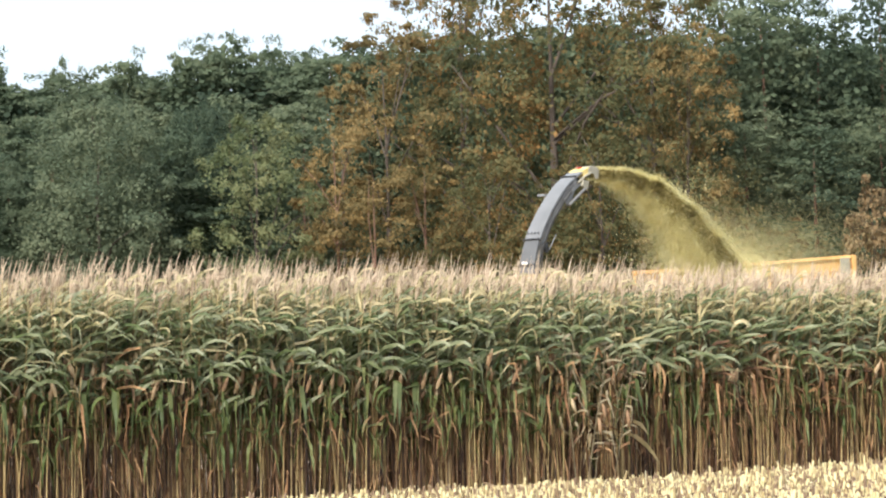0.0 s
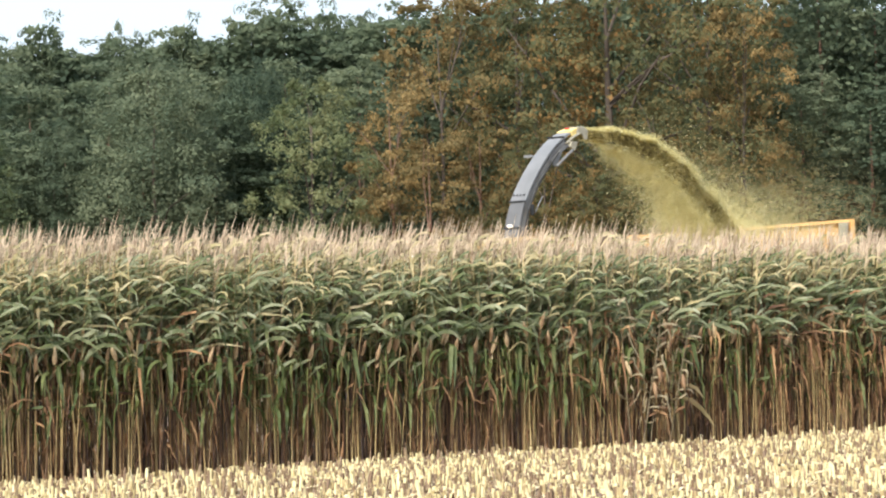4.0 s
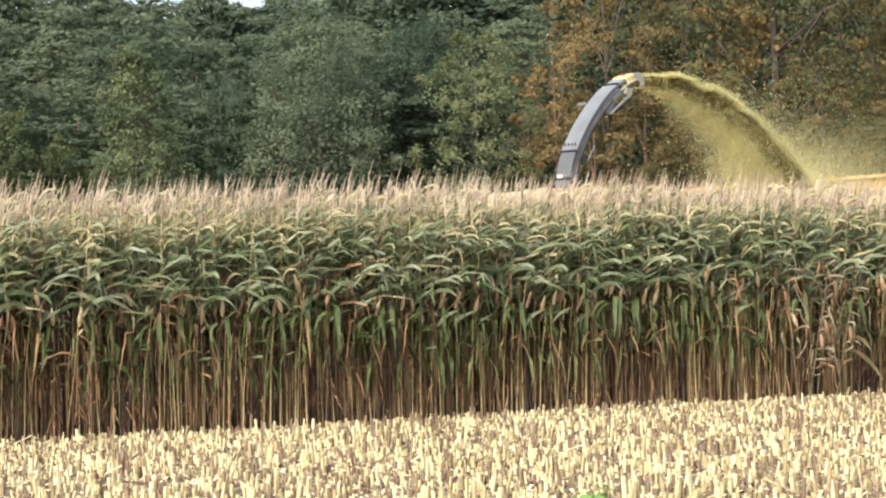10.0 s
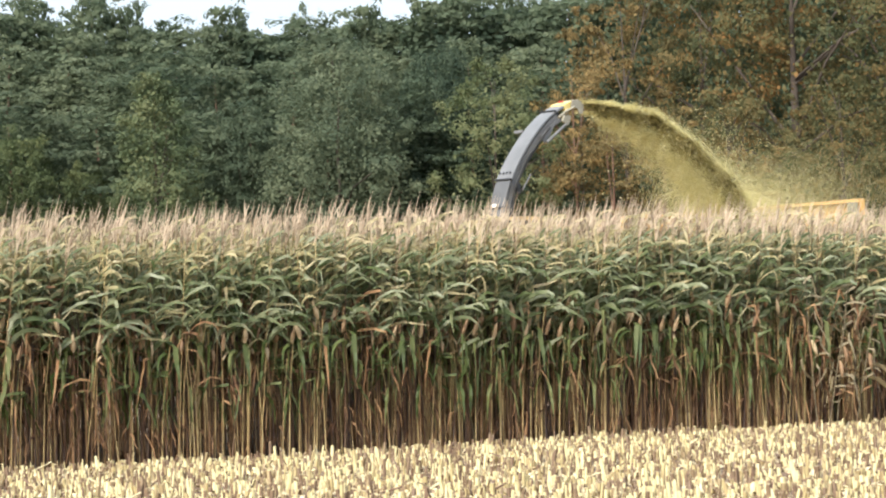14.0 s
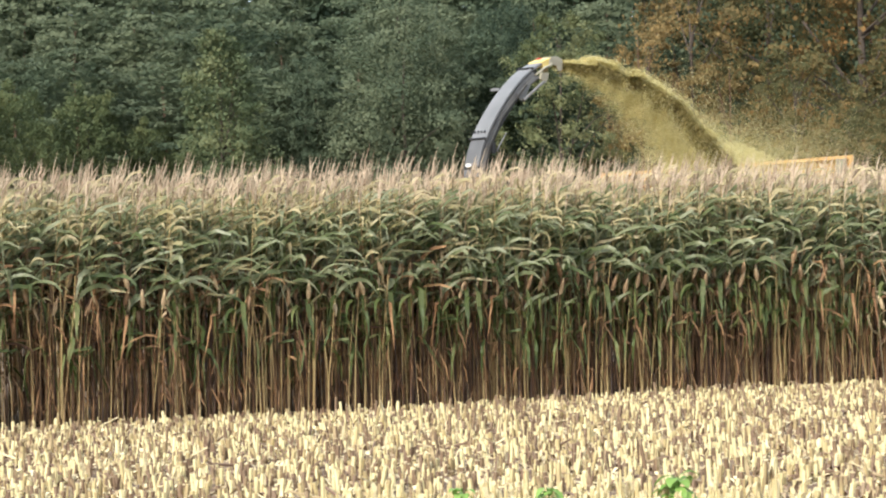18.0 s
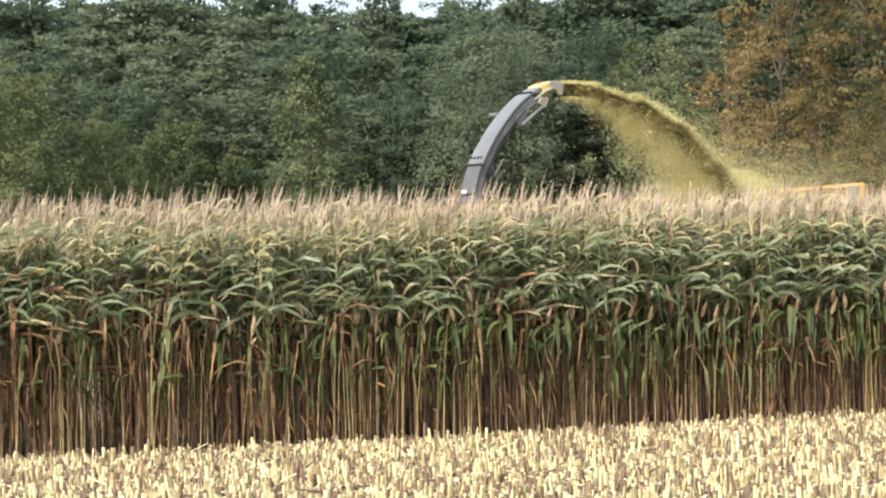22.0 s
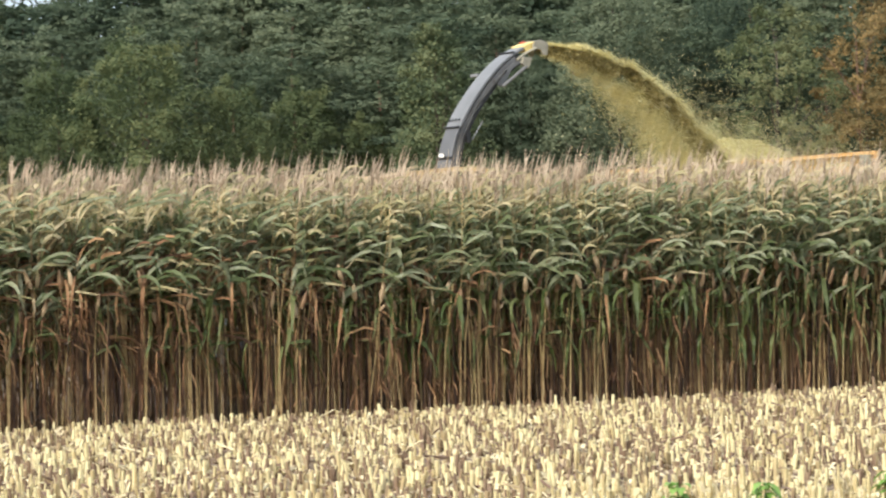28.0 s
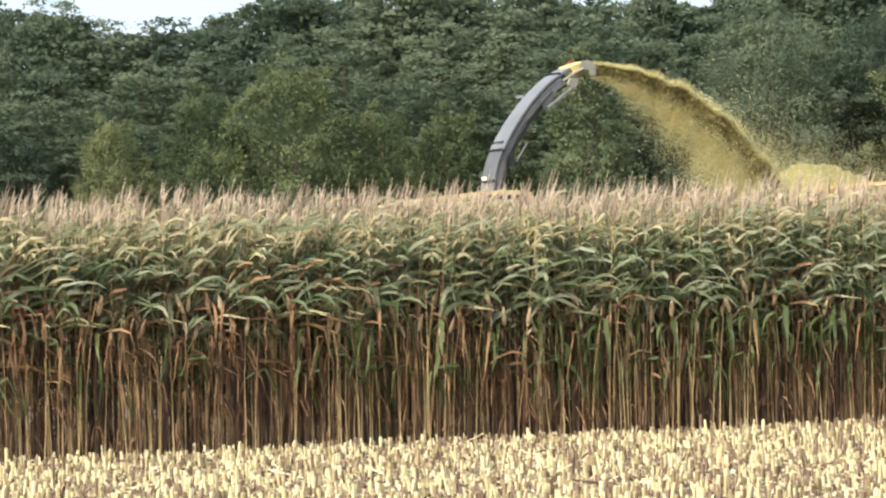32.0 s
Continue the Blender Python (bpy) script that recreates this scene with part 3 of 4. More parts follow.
def crown_of(rng, h, r, low, boughs, twigs, leaves, size, form, flat=0.75, slim=0.6, spread=0.26, inner=22.0, ragged=0.28, scatter=0.26):
    """Leaves on twigs on boughs: form gives the width of the crown at a share of its height, flat how thick the boughs are."""
    g = np.random.RandomState(rng.randrange(10 ** 6))
    seed = rng.uniform(0, 50)
    cs, turn = [], rng.uniform(0, 6.28)
    while len(cs) < boughs:
        k = rng.random()
        wide = form(k)
        if rng.random() > 0.25 + wide:
            continue
        turn += 2.4 + rng.uniform(-0.5, 0.5)
        q = rng.uniform(0.5, 1.0) ** 0.5
        lump = 1 + ragged * 1.6 * noise.noise((math.cos(turn) * 1.4, math.sin(turn) * 1.4, k * 3.4 + seed))
        cs.append((math.cos(turn) * q * wide * r * lump, math.sin(turn) * q * wide * r * lump, low + (h - low) * (0.03 + 0.95 * k)))
    cs = np.array(cs)
    rb = r * spread * g.uniform(0.55, 1.25, len(cs)) * np.clip(1.15 - 0.5 * (cs[:, 2] - low) / (h - low), 0.4, 1)
    c, rr = np.repeat(cs, twigs, 0), np.repeat(rb, twigs)
    out = unit(c * (1, 1, 0) + 1e-6)
    d = g.normal(size=c.shape) + out * 0.7 + np.array([0, 0, 0.55])
    d = unit(d)
    tw = c + d * (rr * g.uniform(0.5, 1.0, len(c)))[:, None] * (1, 1, flat)
    # the leaves of each twig, turned out and up
    tp, td, tr = np.repeat(tw, leaves, 0), np.repeat(d, leaves, 0), np.repeat(rr, leaves)
    p = tp + g.normal(size=tp.shape) * (scatter * tr)[:, None] * (1, 1, 0.7 * flat + 0.2)
    face = unit(td + np.array([0, 0, 0.35]) + g.normal(size=tp.shape) * 0.42)
    a = unit(np.cross(face, g.normal(size=tp.shape)))
    b = unit(np.cross(face, a))
    s = (size * g.uniform(0.55, 1.3, len(p)))[:, None]
    v = np.stack([p - a * s, p + b * s * slim, p + a * s, p - b * s * slim], 1).reshape(-1, 3)
    # more leaves fill the shaded inside of the crown
    n = int(boughs * inner * 1.5)
    k, w, q = g.uniform(0.02, 0.93, n), g.uniform(0, 6.28, n), np.sqrt(g.uniform(0, 0.7, n))
    wide = np.array([form(t) for t in k]) * r * q
    p = np.stack([np.cos(w) * wide, np.sin(w) * wide, low + (h - low) * k], 1)
    a = unit(g.normal(size=p.shape))
    b = unit(np.cross(a, g.normal(size=p.shape)))
    s = (size * g.uniform(0.9, 1.7, n))[:, None]
    v = np.concatenate([v, np.stack([p - a * s, p + b * s * 0.7, p + a * s, p - b * s * 0.7], 1).reshape(-1, 3)])
    f = np.arange(len(v)).reshape(-1, 4)
    f = f[v[:, 2][f].min(1) > 0.05]
    return v, f, cs


def round_form(k):
    return math.sin(math.pi * min(1.0, 0.14 + 0.83 * k)) ** 0.62


def dome_form(k):
    """Widest low down, rounded above."""
    return max(0.1, 1 - max(0.0, (k - 0.2) / 0.82) ** 2.2) ** 0.65 * min(1.0, 0.8 + 1.5 * k)


def spire_form(k):
    """A broad foot drawn up to a slender tip."""
    return (1 - k) ** 0.52 * min(1.0, 0.8 + 1.2 * k) + 0.02


def pine_form(k):
    """Open below, full in the middle, a rounded uneven top."""
    return min(1.0, 0.6 + 1.2 * k) * max(0.0, 1 - max(0.0, (k - 0.4) / 0.62) ** 2.0) ** 0.6 + 0.06


def tree(name, rng, h, r, low, leafy, bark, form, boughs, twigs, leaves, size, label, category, lean=0.0, girth=0.015, limbs=7, fork=False, **shape):
    root = tagged(new(name), label, category, "trees of the wood edge")
    tx = [(lean * k * h + rng.uniform(-0.12, 0.12), rng.uniform(-0.12, 0.12), h * k * 0.92) for k in (0, 0.2, 0.45, 0.7, 1.0)]
    tx[0] = (0, 0, -0.3)
    v, f = tube(tx, [girth * h * q for q in (1.25, 1.0, 0.75, 0.4, 0.06)], 9)
    link("trunk", quads("trunk", v, f, [bark], smooth=True), root)
    v, f, cs = crown_of(rng, h, r, low, boughs, twigs, leaves, size, form, **shape)
    v = v + np.array([1.0, 0, 0]) * (lean * v[:, 2:3])
    link("crown", quads("crown", v, f, [leafy]), root)
    for i in range(limbs):
        c = cs[rng.randrange(len(cs))]
        z0 = max(0.22 * h, 0.85 * low, min(c[2] - 0.8, c[2] * rng.uniform(0.55, 0.85)))
        k = z0 / h
        s = np.array([lean * z0, 0, z0])
        e = c + np.array([lean * c[2], 0, 0])
        m = (s + e) / 2 + np.array([rng.uniform(-0.3, 0.3), rng.uniform(-0.3, 0.3), 0.3])
        v, f = tube([s, m, e], [girth * h * 0.42 * (1 - 0.6 * k), girth * h * 0.22, girth * h * 0.04], 6)
        link("limb", quads("limb", v, f, [bark], smooth=True), root)
    if fork:
        for x in (-0.55, 0.6):
            v, f = tube([(0, 0, low * 0.45), (x * 0.5, 0.1, low * 0.75), (x * 1.5, 0.1, low * 1.15)], [girth * h * 0.7, girth * h * 0.5, girth * h * 0.2], 7)
            link("limb", quads("limb", v, f, [bark], smooth=True), root)
    return root


def place(models, rows, h0, r0, rng):
    """Stand trees at (compass degrees, distance, height, half width), each a model scaled to fit."""
    used = set()
    for i, (az, dist, h, r) in enumerate(rows):
        k = i % len(models)
        m = pose(dist * math.tan(radians(az)), dist, -0.02, 0, 0, rng.uniform(0, 360)) @ Matrix.Diagonal((r / r0, r / r0, h / h0, 1))
        if k in used:
            ob = models[k]
            copy_thing(ob, m @ Matrix.Diagonal((1 / ob.scale[0], 1 / ob.scale[1], 1 / ob.scale[2], 1)))
        else:
            used.add(k)
            models[k].matrix_basis = m


def skyline(az):
    """Height of the wood's even top, at about 112 m."""
    return float(np.interp(az, (-24, -19, -16.3, -14.4, -13.1, -9.9, -6.5, -3.5, -0.9, 2.2, 5, 9, 12, 16, 21), (16.8, 16.6, 15.1, 15.6, 16.8, 16.6, 16.0, 15.7, 16.1, 16.9, 17.5, 18, 17.5, 17, 16)))


def wood():
    rng = random.Random(5)
    # broadleaf trees standing at the edge
    dark = [tree("broadleaf_tree", rng, 12.5, 3.6, 0.6, FOL_DARK, BARK, dome_form, 140, 9, 19, 0.064, "dense dark blue-green broadleaf tree at the wood edge", "tree", spread=0.23, girth=0.009, inner=40) for k in range(2)]
    place(dark, [(-2.1, 95, 12.6, 3.6), (0.1, 99, 13.0, 2.6), (-4.4, 98, 10.4, 2.3), (-19.4, 97, 9.8, 2.8)], 12.5, 3.6, rng)
    bush = [tree("broad_bushy_tree", rng, 10.5, 3.2, 0.4, FOL_BROAD, BARK, dome_form, 130, 8, 18, 0.062, "broad mid-green tree leafed down to the ground", "tree", spread=0.22, girth=0.008, inner=40) for k in range(2)]
    place(bush, [(-13.0, 91, 11.1, 3.3), (-14.9, 92, 10.2, 2.3), (-17.0, 91, 9.1, 2.0), (-10.9, 93, 9.4, 2.1), (-9.3, 97, 9.6, 2.3), (-21.3, 95, 9.4, 2.6), (0.4, 98, 8.4, 2.0), (-7.9, 98, 8.2, 1.9)], 10.5, 3.2, rng)
    spire = [tree("spire_topped_tree", rng, 11.5, 2.6, 0.4, FOL_SPIRE, BARK, spire_form, 120, 8, 19, 0.06, "green tree drawn up to a slender yellowish tip", "tree", spread=0.2, girth=0.008, inner=40)]
    place(spire, [(-6.3, 91, 11.3, 2.5)], 11.5, 2.6, rng)
    lime = [tree("young_oak", rng, 11, 2.2, 4.6, FOL_LIME, BARK, round_form, 56, 8, 20, 0.062, "small yellow-green oak with a slender forked trunk", "tree", fork=True, girth=0.010, spread=0.27, inner=9)]
    place(lime, [(1.45, 91, 11.2, 2.1)], 11, 2.2, rng)
    # the autumn trees
    oak = [tree("autumn_oak", rng, 18, 5.6, 3.4, FOL_OAK, BARK, round_form, 150, 9, 20, 0.08, "large oak in brown, olive and orange autumn leaf", "tree", lean=-0.01, flat=0.55, spread=0.19, inner=20, limbs=16, girth=0.013, scatter=0.19) for k in range(2)]
    place(oak, [(8.3, 96, 19.8, 5.6), (6.2, 98, 19.0, 3.9), (10.5, 97, 18.6, 3.8), (6.7, 91, 9.6, 2.6), (9.3, 91, 10.4, 3.0), (11.2, 94, 11.6, 2.3), (7.9, 90, 7.6, 2.4)], 18, 5.6, rng)
    slim = [tree("slim_autumn_tree", rng, 12, 1.9, 6.0, FOL_ORANGE, PINE_BARK, round_form, 24, 9, 18, 0.07, "slender tree with orange-brown leaves and a bare reddish trunk", "tree", girth=0.0105, flat=0.5, spread=0.36, inner=3, limbs=4, scatter=0.2) for k in range(2)]
    place(slim, [(3.25, 91, 11.3, 1.5), (4.1, 90, 9.3, 1.6), (5.3, 92, 9.8, 1.7), (2.6, 96, 9.0, 1.0)], 12, 1.9, rng)
    amber = [tree("amber_oak", rng, 15, 2.6, 7.0, FOL_ORANGE, BARK, round_form, 48, 9, 16, 0.078, "tall oak with orange-brown autumn leaves", "tree", flat=0.45, spread=0.27, inner=6, limbs=6, scatter=0.2, girth=0.009)]
    place(amber, [(4.4, 94, 15.3, 2.2), (11.3, 93, 14.6, 1.8), (3.4, 96, 13.6, 1.2)], 15, 2.6, rng)
    # pines behind, each row taller than the one before
    pine = [tree("pine_tree", rng, 15, 2.2, 2.4, FOL_PINE, PINE_BARK, pine_form, 90, 7, 14, 0.088, "tall dark green pine with layered needle boughs", "pine", girth=0.011, flat=0.42, slim=0.42, spread=0.36, inner=22, limbs=0) for k in range(4)]
    far = [tree("pine_tree", rng, 15, 2.2, 3.4, FOL_PINE, PINE_BARK, pine_form, 90, 6, 11, 0.108, "tall dark green pine deep in the wood", "pine", girth=0.011, flat=0.42, slim=0.42, spread=0.36, inner=26, limbs=0) for k in range(3)]
    rows, back_rows = [], []
    for dist, back in ((100, 4.6), (106, 2.3), (112, 0.4), (119, 0.1)):
        az = -23.0
        while az < 20.5:
            if not (dist < 108 and 3.2 < az < 11.6):
                (back_rows if dist > 108 else rows).append((az, dist + rng.uniform(-2, 2), (skyline(az) - back) * (1 + 0.005 * (dist - 112)) + rng.uniform(-0.6, 0.4), rng.uniform(2.4, 3.4)))
            az += rng.uniform(1.0, 1.5) if dist > 108 else rng.uniform(1.3, 2.1)
    # those that stand out above the rest
    back_rows += [(-18.3, 114, 16.2, 2.0), (-16.1, 113, 15.0, 0.9), (-14.6, 113, 15.5, 1.3), (-12.5, 113, 17.2, 1.1), (-11.5, 114, 16.8, 1.1), (-10.5, 113, 16.0, 1.0), (-9.0, 113, 17.3, 1.5), (-7.7, 113, 17.4, 1.6),
             (-6.9, 114, 17.0, 1.6), (-4.6, 113, 16.8, 1.7), (-3.0, 113, 16.2, 0.9), (-2.4, 113, 15.8, 0.9), (-1.4, 113, 16.7, 1.3), (0.0, 112, 16.7, 1.7), (0.8, 113, 17.4, 2.0), (1.8, 113, 17.1, 1.7), (2.6, 112, 16.4, 1.4)]
    rows += [(13.1, 101, 16.9, 2.9), (14.3, 102, 16.6, 2.8), (15.7, 103, 18.2, 2.6), (12.2, 104, 18.4, 3.0), (13.4, 106, 18.6, 2.4), (16.8, 103, 18.0, 2.8), (12.6, 97, 11.8, 2.3), (14.1, 97, 11.0, 2.5), (15.6, 98, 12.0, 2.4), (17.3, 99, 12.0, 2.4)]
    place(far, back_rows, 15, 2.2, rng)
    place(pine, rows, 15, 2.2, rng)
    shrub = [tree("brown_shrub", rng, 8, 2.0, 0.3, FOL_BROWN, BARK, dome_form, 60, 8, 13, 0.08, "brownish autumn shrub before the dark wood", "shrub", spread=0.24)]
    place(shrub, [(15.4, 91, 8.6, 1.3), (17.0, 95, 9.0, 1.9), (13.5, 97, 7.4, 1.9), (12.3, 98, 8.5, 1.8)], 8, 2.0, rng)

    # the inside of the wood: a mass of undergrowth and low boughs behind the first trees
    g = np.random.RandomState(41)
    n = 4200
    dist, az = g.uniform(99, 128, n), np.radians(g.uniform(-23, 21, n))
    c = np.stack([dist * np.tan(az), dist, 0.4 + g.uniform(0, 1, n) ** 0.8 * (7.5 + 0.17 * (dist - 99))], 1)
    c = np.repeat(c, 34, 0)
    p = c + g.normal(size=c.shape) * 0.75
    a = unit(g.normal(size=c.shape))
    b = unit(np.cross(a, g.normal(size=c.shape)))
    s = g.uniform(0.08, 0.16, len(p))[:, None]
    v = np.stack([p - a * s, p + b * s * 0.6, p + a * s, p - b * s * 0.6], 1).reshape(-1, 3)
    tagged(link("undergrowth", quads("undergrowth", v, np.arange(len(v)).reshape(-1, 4), [FOL_DARK])), "dark tangled undergrowth inside the wood", "undergrowth", kind="stuff")


wood()


# ---- forage harvester: +x is its way, +y its side towards the camera ----
SPOUT = [(-0.2, 2.6), (-0.2, 3.0), (-0.16, 3.6), (-0.06, 3.95), (0.14, 4.3), (0.43, 4.68), (0.75, 5.01), (1.05, 5.25), (1.38, 5.42), (1.62, 5.49)]
SPOUT_TURN = 180 + 10


def channel(pts, wide, deep, inset=0.0):
    """A square duct along (reach, z) points."""
    bm = bmesh.new()
    rings = []
    for i, (x, z) in enumerate(pts):
        a, b = pts[max(i - 1, 0)], pts[min(i + 1, len(pts) - 1)]
        d = Vector((b[0] - a[0], b[1] - a[1])).normalized()
        nx, nz = -d.y, d.x                                 # outwards: up and to the front
        w = wide * (1 - 0.12 * i / (len(pts) - 1)) / 2
        rings.append([bm.verts.new((x + nx * u, y, z + nz * u)) for u, y in ((inset, -w), (inset, w), (inset - deep, w), (inset - deep, -w))])
    for r, q in zip(rings, rings[1:]):
        for k in range(4):
            bm.faces.new((r[k], r[(k + 1) % 4], q[(k + 1) % 4], q[k]))
    bm.faces.new(rings[0][::-1])
    bm.faces.new(rings[-1])
    bmesh.ops.recalc_face_normals(bm, faces=bm.faces[:])
    bmesh.ops.bevel(bm, geom=bm.edges[:], offset=0.008, segments=1, affect="EDGES", clamp_overlap=True)
    return bm


def side_strip(pts, y):
    """A flat bar that follows the duct on one side."""
    bm = bmesh.new()
    rings = []
    for i, (x, z) in enumerate(pts):
        a, b = pts[max(i - 1, 0)], pts[min(i + 1, len(pts) - 1)]
        d = Vector((b[0] - a[0], b[1] - a[1])).normalized()
        rings.append([bm.verts.new((x + d.y * u, w, z - d.x * u)) for u, w in ((0.05, y - 0.012), (0.05, y + 0.012), (0.15, y + 0.012), (0.15, y - 0.012))])
    for r, q in zip(rings, rings[1:]):
        for k in range(4):
            bm.faces.new((r[k], r[(k + 1) % 4], q[(k + 1) % 4], q[k]))
    bm.faces.new(rings[0][::-1])
    bm.faces.new(rings[-1])
    bmesh.ops.recalc_face_normals(bm, faces=bm.faces[:])
    return bm


def finer(pts, n):
    """The same bend with more points."""
    p = np.array(pts)
    t = np.concatenate([[0], np.cumsum(np.hypot(*np.diff(p, axis=0).T))])
    u = np.linspace(0, t[-1], n)
    x, z = np.interp(u, t, p[:, 0]), np.interp(u, t, p[:, 1])
    for _ in range(3):
        x[1:-1], z[1:-1] = (x[:-2] + 2 * x[1:-1] + x[2:]) / 4, (z[:-2] + 2 * z[1:-1] + z[2:]) / 4
    return list(zip(x, z))


def wheel(parent, x, y, r, wide):
    w = link("wheel", None, parent)
    bm = pipe([(x, y - wide / 2, r), (x, y - wide * 0.42, r), (x, y + wide * 0.42, r), (x, y + wide / 2, r)], [r * 0.86, r, r, r * 0.86], 28)
    part("tyre", bm, RUBBER, w, "black lugged tyre")
    part("rim", pipe([(x, y - wide * 0.51, r), (x, y + wide * 0.51, r)], [r * 0.52, r * 0.52], 20), YELLOW, w, "yellow wheel rim")
    return w


def harvester():
    root = tagged(new("forage_harvester"), "yellow forage harvester with a long grey discharge spout", "harvester")
    part("body", prism([(-3.4, 0.9), (-3.5, 2.0), (-3.2, 2.4), (-0.6, 2.6), (-0.3, 2.6), (-0.3, 0.9)], -1.3, 1.3, 0.08), YELLOW, root, "yellow engine housing")
    part("chassis", box(6.2, 1.5, 0.5, (-0.4, 0, 0.85)), SPOUT_DARK, root)
    cab = part("cab", prism([(0.05, 1.2), (0.0, 3.02), (1.75, 2.97), (2.1, 2.2), (1.8, 1.2)], -0.95, 0.95, 0.06), GLASS, root, "dark glazed driver's cab")
    for x, z in ((0.02, 3.02), (1.78, 2.97)):
        for y in (-0.96, 0.96):
            part("pillar", rod((x, y, 1.25), (x, y, z), 0.05), SPOUT_DARK, cab)
    roof = part("cab_roof", prism([(-0.2, 3.08), (-0.2, 3.40), (0.05, 3.44), (0.6, 3.43), (1.2, 3.37), (1.8, 3.26), (2.1, 3.1), (2.0, 3.02), (-0.1, 3.02)], -1.05, 1.05, 0.06), DUSTY, root, "dusty pale yellow cab roof")
    for x in (0.1, 0.26, 0.42, 0.58):
        part("vent_slot", box(0.09, 0.02, 0.07, (x, 1.055, 3.33), 0.008), SPOUT_DARK, roof)
    for y in (-0.7, -0.4, 0.4, 0.7):
        part("work_light", box(0.06, 0.16, 0.1, (2.03, y, 3.12), 0.02), LAMP, roof)
    # header and snouts are unseen; shade behind the stalks is put into their colour
    part("header", prism([(2.6, 0.25), (2.6, 1.3), (3.2, 1.1), (4.4, 0.3), (4.3, 0.2)], -2.2, 2.2, 0.05), SPOUT_DARK, root, "wide maize header, dark for the shade it stands in")
    for k in range(7):
        y = -2.1 + 0.7 * k
        part("snout", rod((3.4, y, 0.7), (5.0, y, 0.25), 0.2, 10, 0.03), SPOUT_DARK, root)
    part("feeder", box(1.4, 0.9, 0.8, (2.2, 0, 0.85), 0.05), SPOUT_DARK, root)
    for y in (-1.35, 1.35):
        wheel(root, 1.1, y, 0.95, 0.7)
        wheel(root, -2.6, y, 0.65, 0.5)
        part("rail", rod((0.2, y * 0.78, 1.3), (0.2, y * 0.78, 2.4), 0.025), STEEL, root)
    for k in range(4):
        part("step", box(0.4, 0.28, 0.04, (0.6, 1.4, 1.95 - 0.28 * k), 0.01), STEEL, root)
    # the spout turns on its collar
    spout = link("spout", None, root)
    spout.matrix_basis = pose(0, 0, 0, 0, 0, SPOUT_TURN)
    line = finer(SPOUT, 30)
    part("collar", rod((0, 0, 2.75), (0, 0, 3.1), 0.5, 24), SPOUT_DARK, spout, "dark round turning collar")
    part("top_plate", channel(line[12:28], 0.37, 0.045, 0.012), SPOUT_GREY, spout, "grey curved upper plate")
    part("lower_plate", channel(line[:13], 0.385, 0.045, 0.008), SPOUT_SHADE, spout, "grey lower plate, its duller light put into the colour")
    part("duct", channel(line[:27], 0.27, 0.2, -0.034), SPOUT_DARK, spout, "dark steel duct under the plate")
    for y in (-0.155, 0.155):
        part("side_channel", side_strip(line[2:26], y), STEEL_GREY, spout, "pale grey side channel")
    part("yellow_end", channel(line[27:30], 0.34, 0.11, 0.03), YELLOW, spout, "yellow end of the spout")
    part("hood_slot", box(0.06, 0.1, 0.02, (1.47, 0.0, 5.5), 0.006, (0, -16, 0)), RED, spout, "dark red slot in the hood")
    part("deflector", channel([(1.58, 5.505), (1.72, 5.525), (1.87, 5.49)], 0.35, 0.04, 0.015), BEIGE, spout, "pale deflector flap")
    for y in (-0.175, 0.175):
        part("cheek", prism([(1.53, 5.40), (1.55, 5.48), (1.72, 5.51), (1.86, 5.47), (1.84, 5.3), (1.74, 5.29), (1.7, 5.38)], y - 0.01, y + 0.01, 0.004), BEIGE, spout, "pale side cheek of the flap")
        part("side_bar", pipe([(1.2, y * 1.1, 5.2), (1.42, y * 1.1, 5.33), (1.6, y * 1.1, 5.4)], [0.022] * 3, 8), BEIGE, spout, "pale side bar")
    for k in (8, 12, 25):
        (x, z), (x2, z2) = line[k], line[k + 1]
        w = math.degrees(math.atan2(z2 - z, x2 - x))
        part("rib", box(0.03, 0.395, 0.04, (x - 0.02 * math.sin(radians(w)), 0, z + 0.02 * math.cos(radians(w))), 0.008, (0, -w, 0)), SPOUT_DARK, spout)
    (x, z), (x2, z2) = line[13], line[14]
    w = math.degrees(math.atan2(z2 - z, x2 - x))
    for k in range(4):
        part("bolt", box(0.05, 0.025, 0.03, (x - 0.035 * math.sin(radians(w)), -0.12 + 0.08 * k, z + 0.035 * math.cos(radians(w))), 0.01, (0, -w, 0)), SPOUT_DARK, spout)
    y = -0.24
    part("link_rod", rod((0.22, y, 3.9), (0.44, y, 4.2), 0.011), SPOUT_GREY, spout, "thin grey link rod")
    part("rod_bracket", box(0.1, 0.05, 0.2, (0.14, y, 3.95), 0.015), SPOUT_DARK, spout)
    part("cylinder", rod((0.86, y, 4.76), (1.36, y, 5.1), 0.026), STEEL_GREY, spout, "grey hydraulic cylinder")
    part("web_plate", prism([(0.82, 4.74), (0.72, 4.86), (1.1, 5.15), (1.32, 5.2), (1.36, 5.1), (1.24, 5.14), (1.06, 5.04), (0.96, 4.86)], y + 0.02, y + 0.035, 0.004), STEEL_GREY, spout, "grey web plate with openings")
    part("bracket", prism([(1.24, 5.14), (1.28, 5.24), (1.46, 5.24), (1.43, 5.15), (1.38, 5.06), (1.33, 5.07)], y - 0.02, y + 0.02, 0.006), BEIGE, spout, "pale hinge bracket")
    part("hose", pipe([(-0.05, -0.23, 3.3), (0.06, -0.235, 3.95), (0.36, -0.235, 4.45), (0.95, -0.23, 5.02)], [0.014] * 4), RUBBER, spout)
